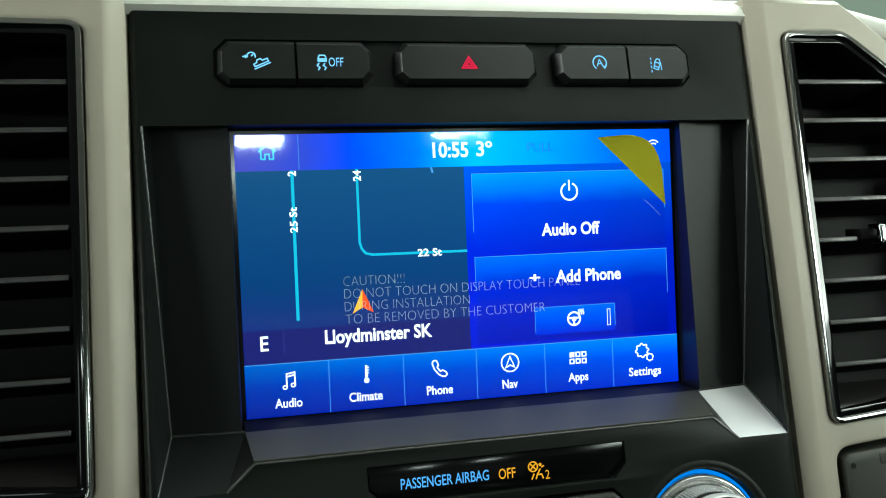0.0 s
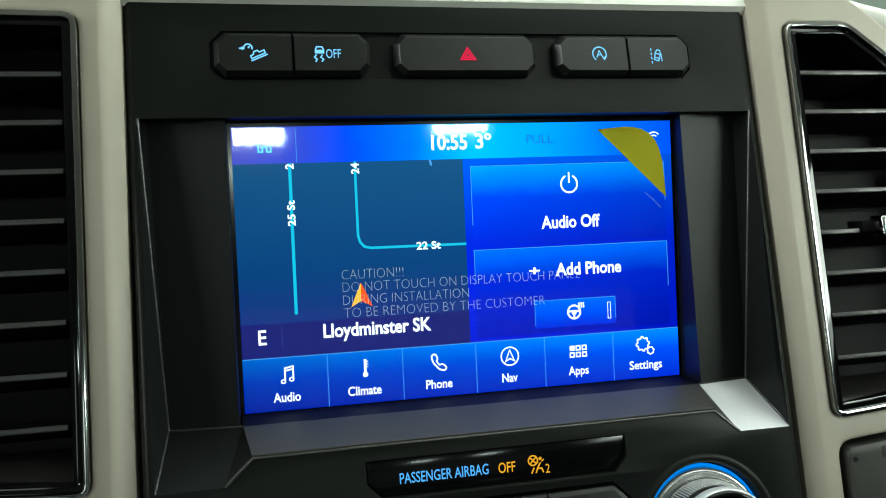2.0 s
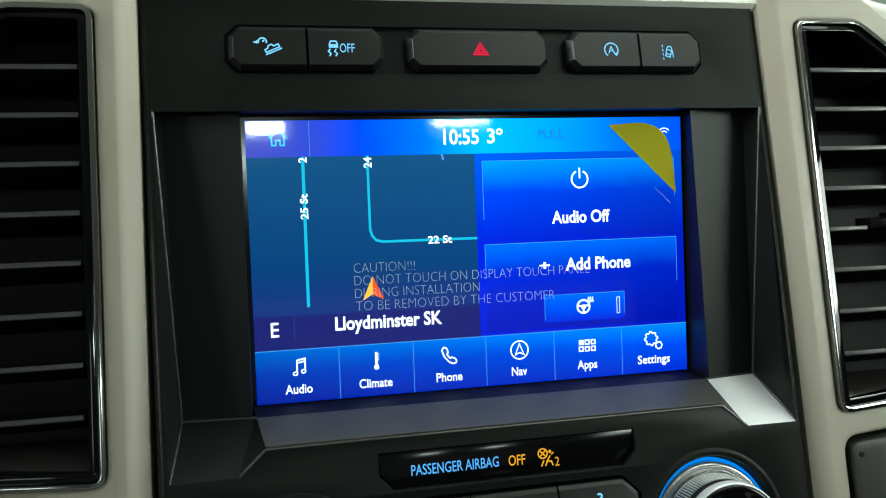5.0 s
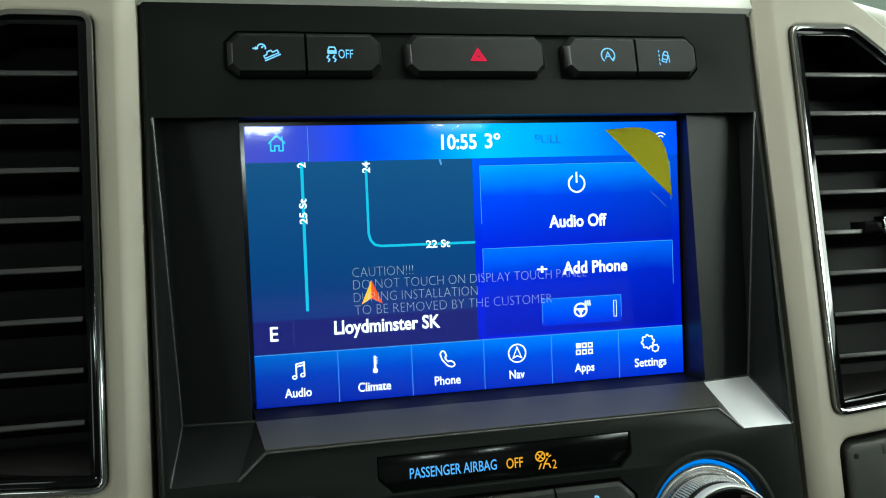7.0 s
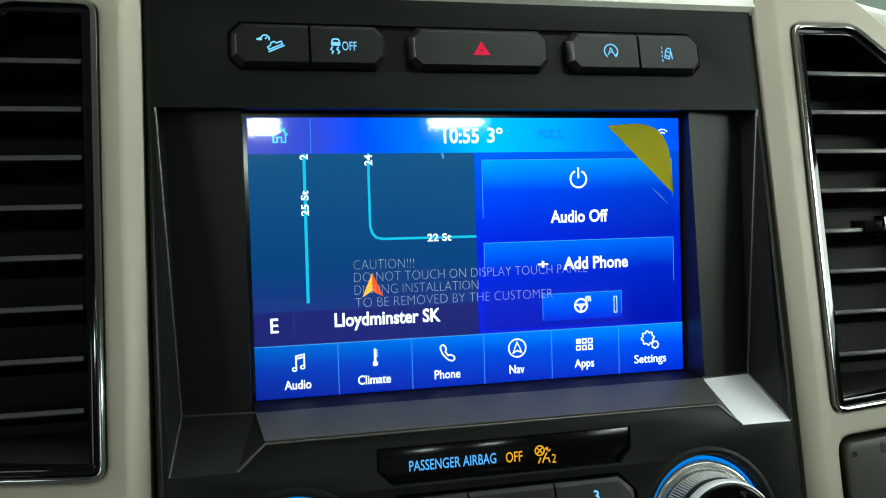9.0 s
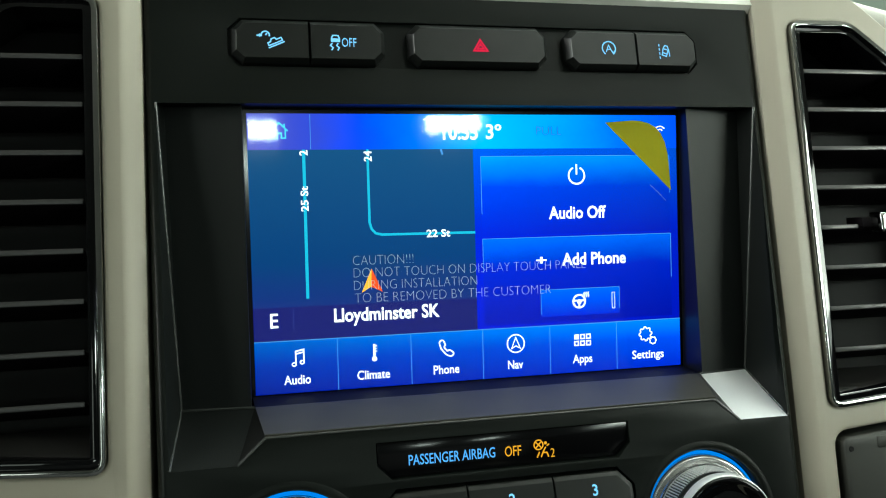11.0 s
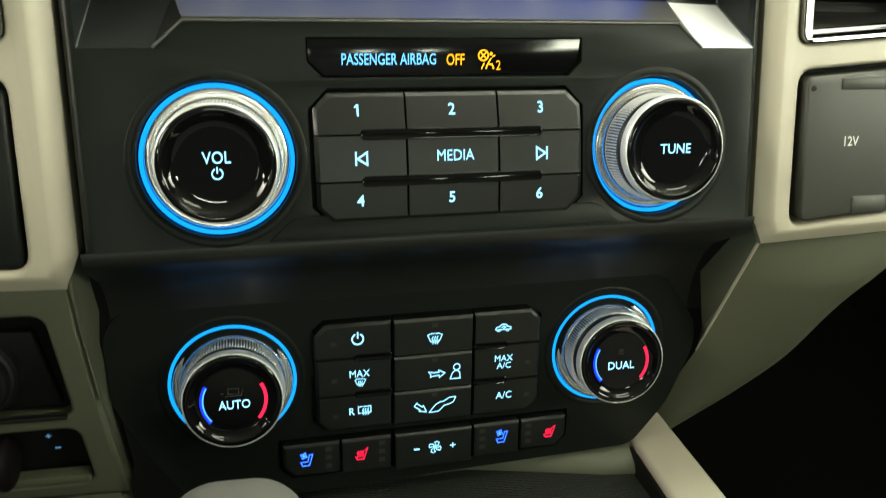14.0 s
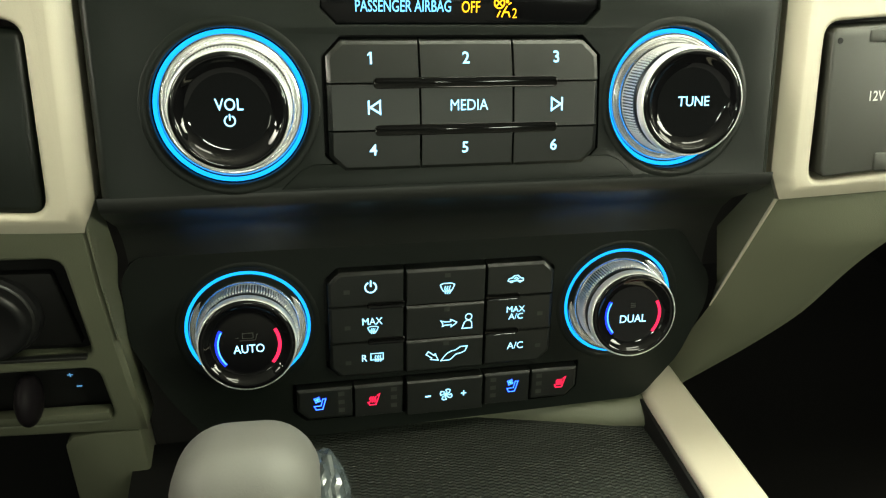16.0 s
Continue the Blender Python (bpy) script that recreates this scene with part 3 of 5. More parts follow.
part("top_lip", loft([[P((-1.165, -0.085, 0.546)), P((1.165, -0.085, 0.546))], [P((-1.165, 0.04, 0.565)), P((1.165, 0.04, 0.565))]]), GAP, stack)
# the glossy hollow between radio and climate controls
prof = [(-0.3752 + 0.06 * (-0.983 * math.cos(q) - 0.182 * math.sin(q)), -1.3094 + 0.06 * (0.182 * math.cos(q) - 0.983 * math.sin(q))) for q in [radians(6.5 * k) for k in range(11)]]
prof += [(-0.388, -1.374), (-0.350, -1.399), (-0.285, -1.434), (-0.20, -1.48), (-0.14, -1.54), (-0.108, -1.60), (-0.075, -1.68), (-0.06, -1.78), (-0.05, -2.0)]
part("hollow_band", loft([[P((x, y, z)) for x in (-1.19, -0.6, 0, 0.6, 1.175)] for y, z in prof]), mat("semi_gloss_black", (0.015, 0.0162, 0.0148), 0.37, vary=0.2, bump=0.05, spec=0.6), stack, smooth=60)
low_panel = rounded([(-1.17, -1.645), (-1.225, -1.73), (-1.225, -2.00), (-1.10, -2.26), (-0.94, -2.50), (0.94, -2.455), (1.10, -2.26), (1.205, -2.00), (1.20, -1.875), (1.03, -1.645)], 0.05, 4)
CLIMWELL = cut(-0.478, -2.215, 0.478, -1.733, .05, .05, .05, .05)
SEATWELL = cut(-0.62, -2.415, 0.62, -2.238, .05, .05, 0, 0)
even(part("climate_plate", bevel(plate(low_panel, [CLIMWELL, SEATWELL], clim, -0.08, 0.0), 0.02, 3), BLACK, stack))
for poly in (CLIMWELL, SEATWELL):
    part("well_floor", sheet(poly, clim, -0.05), GAP, stack)

def moved(lines, u, v, s=1.0, turn=0):
    c, q = math.cos(radians(turn)) * s, math.sin(radians(turn)) * s
    return [[(u + c * x - q * y, v + q * x + c * y) for x, y in ln] for ln in lines]


# ---- display ----
screen = thing("touchscreen", "lit blue touchscreen showing map, audio and phone fields", "display")
part("border_glass", prism(rect(-0.892, -0.56, 0.892, 0.56), flat, -0.06, -0.004), BORDER, screen)


def field(name, x0, z0, x1, z1, m, layer=1):
    return part(name, sheet(rect(x0, z0, x1, z1), flat, 0.0015 * layer), m, screen, smooth=0)


field("background", -0.871, -0.523, 0.871, 0.523, UI_BACK, 0)
field("header", -0.871, 0.388, 0.871, 0.523, UI_HEAD)
field("map", -0.871, -0.20, -0.010, 0.388, UI_MAP)
field("city_strip", -0.871, -0.326, -0.010, -0.20, UI_CITY)
field("audio_box", 0.020, 0.045, 0.836, 0.358, UI_BOX)
field("phone_box", 0.020, -0.310, 0.836, 0.032, UI_BOX2)
field("wheel_heat_box", 0.257, -0.29, 0.598, -0.181, UI_WARM, 2)
field("tab_bar", -0.871, -0.523, 0.871, -0.326, UI_BAR)


def strokes(name, lines, w, m, layer=3, parent=None, surf=flat, d=None):
    return part(name, ribbon(lines, w, surf, 0.0015 * layer if d is None else d), m, parent or screen, smooth=0)


strokes("frame_line", [[(0.020, 0.13), (0.020, 0.358), (0.836, 0.358), (0.836, 0.20)]], 0.0024, LINE, 2)
strokes("frame_line", [[(0.020, -0.10), (0.020, 0.032), (0.836, 0.032), (0.836, -0.15)]], 0.0024, LINE, 2)
strokes("frame_line", [[(0.257, -0.28), (0.257, -0.181), (0.598, -0.181), (0.598, -0.27)]], 0.0024, LINE, 3)
strokes("frame_line", [[(-0.871, -0.326), (0.871, -0.326)]], 0.003, LINE, 2)
for x in (-0.564, -0.280, 0.009, 0.291, 0.582):
    strokes("tab_divider", [[(x, -0.523), (x, -0.326)]], 0.0026, LINE, 2)
strokes("header_divider", [[(-0.640, 0.39), (-0.640, 0.52)]], 0.002, LINE, 2)
strokes("city_divider", [[(-0.724, -0.29), (-0.724, -0.205)]], 0.0018, GREYLINE, 2)


def words(text, size, u, v, m=WHITE, **k):
    return letters(text, size, u, v, flat, 0.0055, m, screen, **k)


strokes("road", [[(-0.667, 0.388), (-0.669, -0.17)]], 0.0115, CYAN)
strokes("road", [[(-0.427, 0.388), (-0.427, 0.11), (-0.42, 0.085), (-0.405, 0.068), (-0.38, 0.062), (-0.010, 0.060)]], 0.0095, CYAN)
strokes("road", [[(-0.140, 0.388), (-0.134, 0.366)]], 0.008, LINE)
words("10:55", 0.056, -0.060, 0.453, span=0.141, bold=0.026)
words("3º", 0.056, 0.076, 0.455, span=0.064, bold=0.022)
words("2", 0.029, -0.668, 0.376, turn=90, bold=0.03)
words("24", 0.029, -0.427, 0.362, turn=90, bold=0.03)
words("25 St", 0.027, -0.669, 0.204, turn=90, bold=0.03, span=0.094)
words("22 St", 0.028, -0.159, 0.061, bold=0.03, span=0.095)
words("Audio Off", 0.048, 0.422, 0.129, span=0.247, bold=0.034)
words("Add Phone", 0.048, 0.490, -0.060, span=0.279, bold=0.034)
words("+", 0.036, 0.262, -0.060, bold=0.03, span=0.044)
words("E", 0.054, -0.797, -0.248, wide=0.9, bold=0.016)
words("Lloydminster SK", 0.050, -0.368, -0.247, span=0.410, bold=0.034)
for t, x, far in (("Audio", -0.717, 0.099), ("Climate", -0.429, 0.126), ("Phone", -0.142, 0.103), ("Nav", 0.142, 0.063), ("Apps", 0.429, 0.085), ("Settings", 0.721, 0.143)):
    words(t, 0.034, x, -0.473, span=far, bold=0.018)


def power_sign(u, v, r, w, m, parent, surf, d):
    bm = ribbon([arc(u, v, r, 115, 425, 28)], w, surf, d)
    ribbon([[(u, v + 0.1 * r), (u, v + 1.35 * r)]], w, surf, d, bm)
    return part("power_sign", bm, m, parent, smooth=0)


power_sign(0.421, 0.278, 0.034, 0.007, WHITE, screen, flat, 0.006)
strokes("home_sign", moved([[(-0.036, 0.0), (0.0, 0.035), (0.036, 0.0)], [(-0.026, 0.008), (-0.026, -0.031), (-0.009, -0.031), (-0.009, -0.010), (0.009, -0.010), (0.009, -0.031), (0.026, -0.031), (0.026, 0.008)], [(0.022, 0.016), (0.022, 0.030)]], -0.754, 0.458, 0.86), 0.0052, glow("cyan_sign", (0.08, 0.60, 0.90), 1.2))
strokes("wifi_sign", [arc(0.796, 0.449, 0.015, 40, 140, 8), arc(0.796, 0.449, 0.028, 40, 140, 10)], 0.0045, WHITE)
part("pointer", sheet([(-0.425, -0.066), (-0.466, -0.158), (-0.428, -0.136)], flat, 0.006), ORANGE, screen)
part("pointer", sheet([(-0.425, -0.066), (-0.428, -0.136), (-0.384, -0.158)], flat, 0.006), REDO, screen)
# wheel-heat sign
bm = ribbon([arc(0.420, -0.233, 0.026, 0, 360, 28), [(0.397, -0.230), (0.443, -0.230)], [(0.420, -0.233), (0.420, -0.256)]], 0.007, flat, 0.006)
ribbon([[(x, -0.218), (x + 0.003, -0.211), (x - 0.002, -0.203), (x + 0.002, -0.196)] for x in (0.442, 0.451, 0.460)], 0.004, flat, 0.006, bm)
sheet(arc(0.420, -0.235, 0.010, 0, 360, 14)[:-1], flat, 0.006, bm)
part("wheel_heat_sign", bm, WHITE, screen, smooth=0)
strokes("level_bar", [[(0.565, -0.268), (0.577, -0.268), (0.577, -0.203), (0.565, -0.203), (0.565, -0.268)]], 0.002, WHITE)
# tab signs
z = -0.392
bm = ribbon([[(-0.721, z - 0.022), (-0.721, z + 0.026), (-0.691, z + 0.032), (-0.691, z - 0.015)], [(-0.721, z + 0.016), (-0.691, z + 0.022)]], 0.0052, flat, 0.006)
for x, zz in ((-0.7275, z - 0.023), (-0.6975, z - 0.016)):
    ribbon([arc(x, zz, 0.0075, 0, 360, 14, 0.0065)], 0.0045, flat, 0.006, bm)
part("music_sign", bm, WHITE, screen, smooth=0)
bm = ribbon([[(-0.424, z - 0.01), (-0.424, z + 0.036)]], 0.0085, flat, 0.006)
sheet(arc(-0.424, z - 0.021, 0.0100, 0, 360, 16)[:-1], flat, 0.006, bm)
ribbon([[(-0.424, z + k), (-0.413, z + k)] for k in (0.008, 0.018, 0.028)], 0.0035, flat, 0.006, bm)
part("thermometer_sign", bm, WHITE, screen, smooth=0)
grip = rounded([(-0.034, 0.024), (-0.024, 0.036), (-0.013, 0.033), (-0.004, 0.012), (-0.012, 0.004), (0.004, -0.016), (0.013, -0.010), (0.031, -0.021), (0.034, -0.032), (0.022, -0.041), (0.000, -0.033), (-0.024, -0.006)], 0.006, 2)
bm = ribbon([[(-0.140 + 0.86 * a, z + 0.004 + 0.86 * b) for a, b in grip]], 0.0055, flat, 0.006, None, True)
part("phone_sign", bm, WHITE, screen, smooth=0)
bm = ribbon([arc(0.145, z + 0.003, 0.0355, 0, 360, 32)], 0.0052, flat, 0.006)
ribbon([[(0.145, z + 0.027), (0.127, z - 0.016), (0.145, z - 0.007), (0.163, z - 0.016), (0.145, z + 0.027)]], 0.0052, flat, 0.006, bm)
part("compass_sign", bm, WHITE, screen, smooth=0)
for r in range(2):
    for c in range(3):
        x, zz = 0.405 + 0.026 * c, z + 0.014 - 0.027 * r
        if r == 0 and c == 0:
            part("app_square", sheet(rect(x - 0.010, zz - 0.010, x + 0.010, zz + 0.010), flat, 0.006), WHITE, screen)
        else:
            strokes("app_square", [[(x - .008, zz - .008), (x + .008, zz - .008), (x + .008, zz + .008), (x - .008, zz + .008), (x - .008, zz - .008)]], 0.005, WHITE)


def gear(u, v, r, n, w):
    pts = []
    for i in range(n * 4):
        rr = r * (1.0 if i % 4 in (0, 1) else 0.80)
        a = 2 * math.pi * i / (n * 4)
        pts.append((u + rr * math.cos(a), v + rr * math.sin(a)))
    return ribbon([pts + pts[:1]], w, flat, 0.006)


part("gear_sign", gear(0.711, z + 0.009, 0.0290, 8, 0.0052), WHITE, screen, smooth=0)
part("gear_sign", gear(0.744, z - 0.020, 0.0155, 7, 0.0045), WHITE, screen, smooth=0)

# ---- protective film with printed notice ----
film = thing("protective_film", "clear protective film with printed notice and yellow pull tab", "film")
rows = [[Vector((x, -0.014 - z * z / 42.0, z)) for x in (-0.866, -0.4, 0, 0.4, 0.866)] for z in [-0.518 + 1.036 * k / 12 for k in range(13)]]
part("clear_sheet", loft(rows), FILM, film, smooth=80).visible_shadow = False
part("pull_tab", sheet([(0.542, 0.490), (0.66, 0.499), (0.70, 0.497), (0.735, 0.488), (0.765, 0.472), (0.79, 0.446), (0.808, 0.41), (0.820, 0.36), (0.832, 0.21)], flat, 0.022), YELLOW, film, "creased yellow corner tab")
strokes("scratch", [[(0.737, 0.233), (0.770, 0.205), (0.805, 0.169)]], 0.0014, mat("pale_scuff", (0.45, 0.48, 0.60), 0.5), parent=film, d=0.024)
PRINT = mat("pale_grey_printed_ink", (0.80, 0.82, 0.84), 0.5)
for t, u, v, far in (("CAUTION!!!", -0.500, -0.033, 0.236), ("DO NOT TOUCH ON DISPLAY TOUCH PANEL", -0.500, -0.080, 0.945), ("DURING INSTALLATION", -0.500, -0.128, 0.488), ("TO BE REMOVED BY THE CUSTOMER", -0.496, -0.176, 0.790)):
    bm = letters(t, 0.038, 0, 0, flat, 0.0185, GREYL, film, align="LEFT", bm_only=True, bold=-0.042)
    hi = max(p.co.x for p in bm.verts)
    for p in bm.verts:
        p.co.x = u + p.co.x * far / hi
        p.co.z += v
    part("printed_notice", bm, PRINT, film, smooth=0)
letters("PULL", 0.034, 0.30, 0.457, flat, 0.0185, mat("faint_blue_ink", (0.03, 0.24, 0.75), 0.5), film, name="printed_notice", wide=1.05, bold=-0.01)

# ---- controls ----


def keycap(poly, surf, d1, m, parent, box, name="key", outer=0.016, inner=0.003, drop=0.7, d0=-0.04, top=0.0):
    """a key whose edges on the outline of its group (box) are chamfered, and its joints with other keys fine"""
    x0, z0, x1, z1 = box
    ws = []
    for (a, b), (c, e) in zip(poly, poly[1:] + poly[:1]):
        straight = abs(a - c) < 1e-6 or abs(b - e) < 1e-6
        rim = min(abs((a + c) / 2 - x0), abs((a + c) / 2 - x1)) < 0.004 or min(abs((b + e) / 2 - z0), abs((b + e) / 2 - z1)) < 0.004
        roof = top and abs(b - e) < 1e-6 and b > (sum(q[1] for q in poly) / len(poly))
        ws.append(outer if rim or not straight else top if roof else inner)
    h = outer * drop
    bm = bmesh.new()
    rings = [(poly, d0), (poly, d1 - h)] + [(inset(poly, [w * k for w in ws]), d1 - h + h * f) for k, f in ((0.12, 0.28), (0.82, 0.90), (1.0, 1.0))]
    bm.faces.new(stacked(rings, surf, bm)[-1])
    return even(part(name, bm, m, parent, smooth=28))


def row_switch(label, spans, corners):
    t = thing("switch_bank", label, "dashboard switch", fas(sum(spans[0]) / 2, 0.764, 0), "switches above the display")
    made = []
    box = (spans[0][0], BTN[0], spans[-1][1], BTN[1])
    for (x0, x1), c in zip(spans, corners):
        made.append(keycap(cut(x0, BTN[0], x1, BTN[1], *c), fas, 0.040, KEYCAP, t, box, "switch", 0.020, 0.003, 1.9))
    return t, made


K = 0.038
_, (hill, slip) = row_switch("two chamfered black switches with blue slope and traction signs", [(-0.914, -0.639), (-0.635, -0.357)], [(K, 0, 0, K), (0, K, K, 0)])
_, (hazard,) = row_switch("wide chamfered black hazard switch with red triangle", [(-0.270, 0.282)], [(K, K, K, K)])
_, (stopstart, lane) = row_switch("two chamfered black switches with stop-start and lane signs", [(0.360, 0.653), (0.657, 0.930)], [(K, 0, 0, K), (0, K, K, 0)])
d = 0.0415


def sign(name, lines, w, m, parent, surf, d, closed=False):
    return part(name, ribbon(lines, w, surf, d, None, closed), m, parent, smooth=0)


# hill descent: pickup on a slope, with a dial
truck = [[(-0.05, -0.012), (-0.05, 0.008), (-0.028, 0.010), (-0.018, 0.026), (0.008, 0.026), (0.014, 0.010), (0.05, 0.010), (0.05, -0.012), (-0.05, -0.012)], [(-0.06, -0.026), (0.06, -0.026)]]
sign("slope_sign", moved(truck, -0.754, 0.762, 0.62, 24), 0.0055, ICE, hill, fas, d)
sign("dial_sign", [arc(-0.785, 0.783, 0.017, -20, 200, 14), [(-0.785, 0.783), (-0.777, 0.791)], [(-0.822, 0.781), (-0.806, 0.782)], [(-0.811, 0.788), (-0.805, 0.782), (-0.811, 0.776)]], 0.006, ICE, hill, fas, d)
bm = ribbon([[(-0.556, 0.768), (-0.556, 0.782), (-0.550, 0.796), (-0.526, 0.796), (-0.520, 0.782), (-0.520, 0.768), (-0.556, 0.768)], [(-0.552, 0.760), (-0.562, 0.748), (-0.550, 0.738), (-0.558, 0.726)], [(-0.526, 0.760), (-0.534, 0.748), (-0.522, 0.738), (-0.530, 0.726)]], 0.006, fas, d)
sheet(rect(-0.553, 0.766, -0.523, 0.782), fas, d, bm)
part("traction_sign", bm, ICE, slip, smooth=0)
letters("OFF", 0.042, -0.490, 0.764, fas, d, ICE, slip, wide=0.66, bold=0.0)
sign("hazard_sign", [[(0.006, 0.792), (-0.028, 0.738), (0.040, 0.738), (0.006, 0.792)], [(0.006, 0.772), (-0.010, 0.748), (0.022, 0.748), (0.006, 0.772)]], 0.009, REDL, hazard, fas, d)
sign("loop_sign", [arc(0.529, 0.766, 0.031, -50, 235, 26), [(0.556, 0.757), (0.549, 0.743), (0.541, 0.755)]], 0.0055, ICE, stopstart, fas, d)
letters("A", 0.034, 0.529, 0.767, fas, d, ICE, stopstart, bold=0.0)
bm = ribbon([[(0.742, 0.795 - 0.02 * k), (0.743, 0.783 - 0.02 * k)] for k in range(4)] + [[(0.792, 0.735), (0.790, 0.77)]], 0.005, fas, d)
ribbon(moved([[(-0.011, -0.024), (-0.013, 0.012), (-0.006, 0.026), (0.006, 0.026), (0.013, 0.012), (0.011, -0.024), (-0.011, -0.024)], [(-0.010, 0.008), (0.010, 0.008)], [(-0.009, -0.012), (0.009, -0.012)]], 0.772, 0.762, 1.0, -18), 0.005, fas, d, bm)
part("lane_sign", bm, ICE, lane, smooth=0)


def shrink(ob, k):
    """draws a sign in about its own middle"""
    pts = [v.co.copy() for v in ob.data.vertices]
    mid = Vector([(max(p[i] for p in pts) + min(p[i] for p in pts)) / 2 for i in range(3)])
    for v, p in zip(ob.data.vertices, pts):
        v.co = mid + (p - mid) * k


for key, k in ((hill, 0.84), (slip, 0.80), (hazard, 0.80), (stopstart, 0.90), (lane, 0.86)):
    for ob in key.children:
        shrink(ob, k)
        u = (sum(v.co.x for v in ob.data.vertices) / len(ob.data.vertices) + root(ob).matrix_world.translation.x) / U
        for v in ob.data.vertices:
            v.co += Vector((0.009 * u, 0, 0.006)) * U

# passenger airbag telltale
tele = lambda u, v, d: fas(u, v, d) + Vector((0, 0.11 * (-0.66 - v), 0))
bag = thing("airbag_indicator", "gloss black telltale strip with lit passenger airbag wording", "indicator", fas(0, -0.73, 0))
part("window", bevel(prism(cut(-0.468, -0.778, 0.468, -0.659, .05, .05, 0, 0), tele, -0.05, -0.006), 0.002), mat("smoked_black_window", (0.003, 0.003, 0.0035), 0.13, vary=0.3, smear=0.4, spec=0.35), bag)
d = -0.0035
letters("PASSENGER AIRBAG", 0.036, -0.202, -0.724, tele, d, AIRBLUE, bag, span=0.314, bold=0.012)
letters("OFF", 0.036, 0.022, -0.726, tele, d, AMBER, bag, span=0.062, bold=0.012)
bm = ribbon([arc(0.119, -0.713, 0.017, 0, 360, 18), [(0.107, -0.701), (0.131, -0.725)], [(0.107, -0.725), (0.131, -0.701)], [(0.146, -0.722), (0.134, -0.742), (0.128, -0.758)], [(0.134, -0.742), (0.150, -0.742), (0.156, -0.758)], [(0.112, -0.758), (0.122, -0.738)], [(0.150, -0.718), (0.160, -0.712)]], 0.005, tele, d)
sheet(arc(0.146, -0.708, 0.006, 0, 360, 10)[:-1], tele, d, bm)
part("airbag_sign", bm, AMBER, bag, smooth=0)
letters("2", 0.032, 0.172, -0.745, tele, d, AMBER, bag, wide=0.8)

# shallow lip under the radio keys
part("lower_lip", bevel(prism([(-0.62, -1.292), (0.62, -1.292), (0.555, -1.232), (0.515, -1.215), (-0.515, -1.215), (-0.555, -1.232)], fas, -0.02, 0.006), 0.005), BLACK, stack)

# radio keys
pad = thing("radio_keypad", "nine black radio keys with two gloss slots and lit numerals", "keypad", fas(0, -1.03, 0))
g = 0.002
cols = [(-0.462, -0.161), (-0.157, 0.157), (0.161, 0.462)]
rows_z = [(-0.956, -0.826), (-1.105, -0.959), (-1.240, -1.108)]
LEAN_BY = (0.18, 0.02, -0.10)
legend, faces = {}, {}
c = 0.05
for r, (z0, z1) in enumerate(rows_z):
    for q, (x0, x1) in enumerate(cols):
        poly = cut(x0, z0, x1, z1, c if (r, q) == (2, 0) else 0, c if (r, q) == (2, 2) else 0, c if (r, q) == (0, 2) else 0, c if (r, q) == (0, 0) else 0)
        lean = lambda u, v, d, k=LEAN_BY[r], zc=(z1 if r == 2 else z0): fas(u, v, d) + Vector((0, k * (v - zc), 0))
        legend[r, q] = keycap(poly, lean, 0.026, KEYCAP, pad, (-0.462, -1.240, 0.462, -0.826), "key", 0.016, 0.002)
        faces[r] = lean
for z in (-0.957, -1.106):
    dip = lambda u, v, d, z=z: fas(u, v, d) + Vector((0, 0.02 * (v - z), 0))
    line = rounded(rect(-0.312, z - 0.017, 0.312, z + 0.017), 0.016, 4)
    bm = bmesh.new()
    bm.faces.new(stacked([(line, 0.01), (line, 0.0272), (inset(line, 0.0015), 0.0280), (inset(line, 0.003), 0.0278), (inset(line, 0.005), 0.0266)], dip, bm)[-1])
    part("slot", bm, SLOTM, pad, "gloss black finger slot")
for t, r, q, x, z in (("1", 0, 0, -0.317, -0.881), ("2", 0, 1, -0.002, -0.881), ("3", 0, 2, 0.312, -0.880), ("4", 2, 0, -0.318, -1.168), ("5", 2, 1, -0.008, -1.168), ("6", 2, 2, 0.304, -1.168)):
    letters(t, 0.036, x, z, faces[r], 0.0275, ICE, legend[r, q], bold=0.02, flag=t == "1")
letters("MEDIA", 0.036, 0.006, -1.029, fas, 0.0275, ICE, legend[1, 1], span=0.128)
for s, q in ((-1, 0), (1, 2)):
    x = 0.310 * s
    sign("skip_sign", [[(x - 0.017 * s, -1.012), (x - 0.017 * s, -1.052), (x + 0.015 * s, -1.032), (x - 0.017 * s, -1.012)], [(x + 0.020 * s, -1.010), (x + 0.020 * s, -1.054)]], 0.006, ICE, legend[1, q], fas, 0.0275)

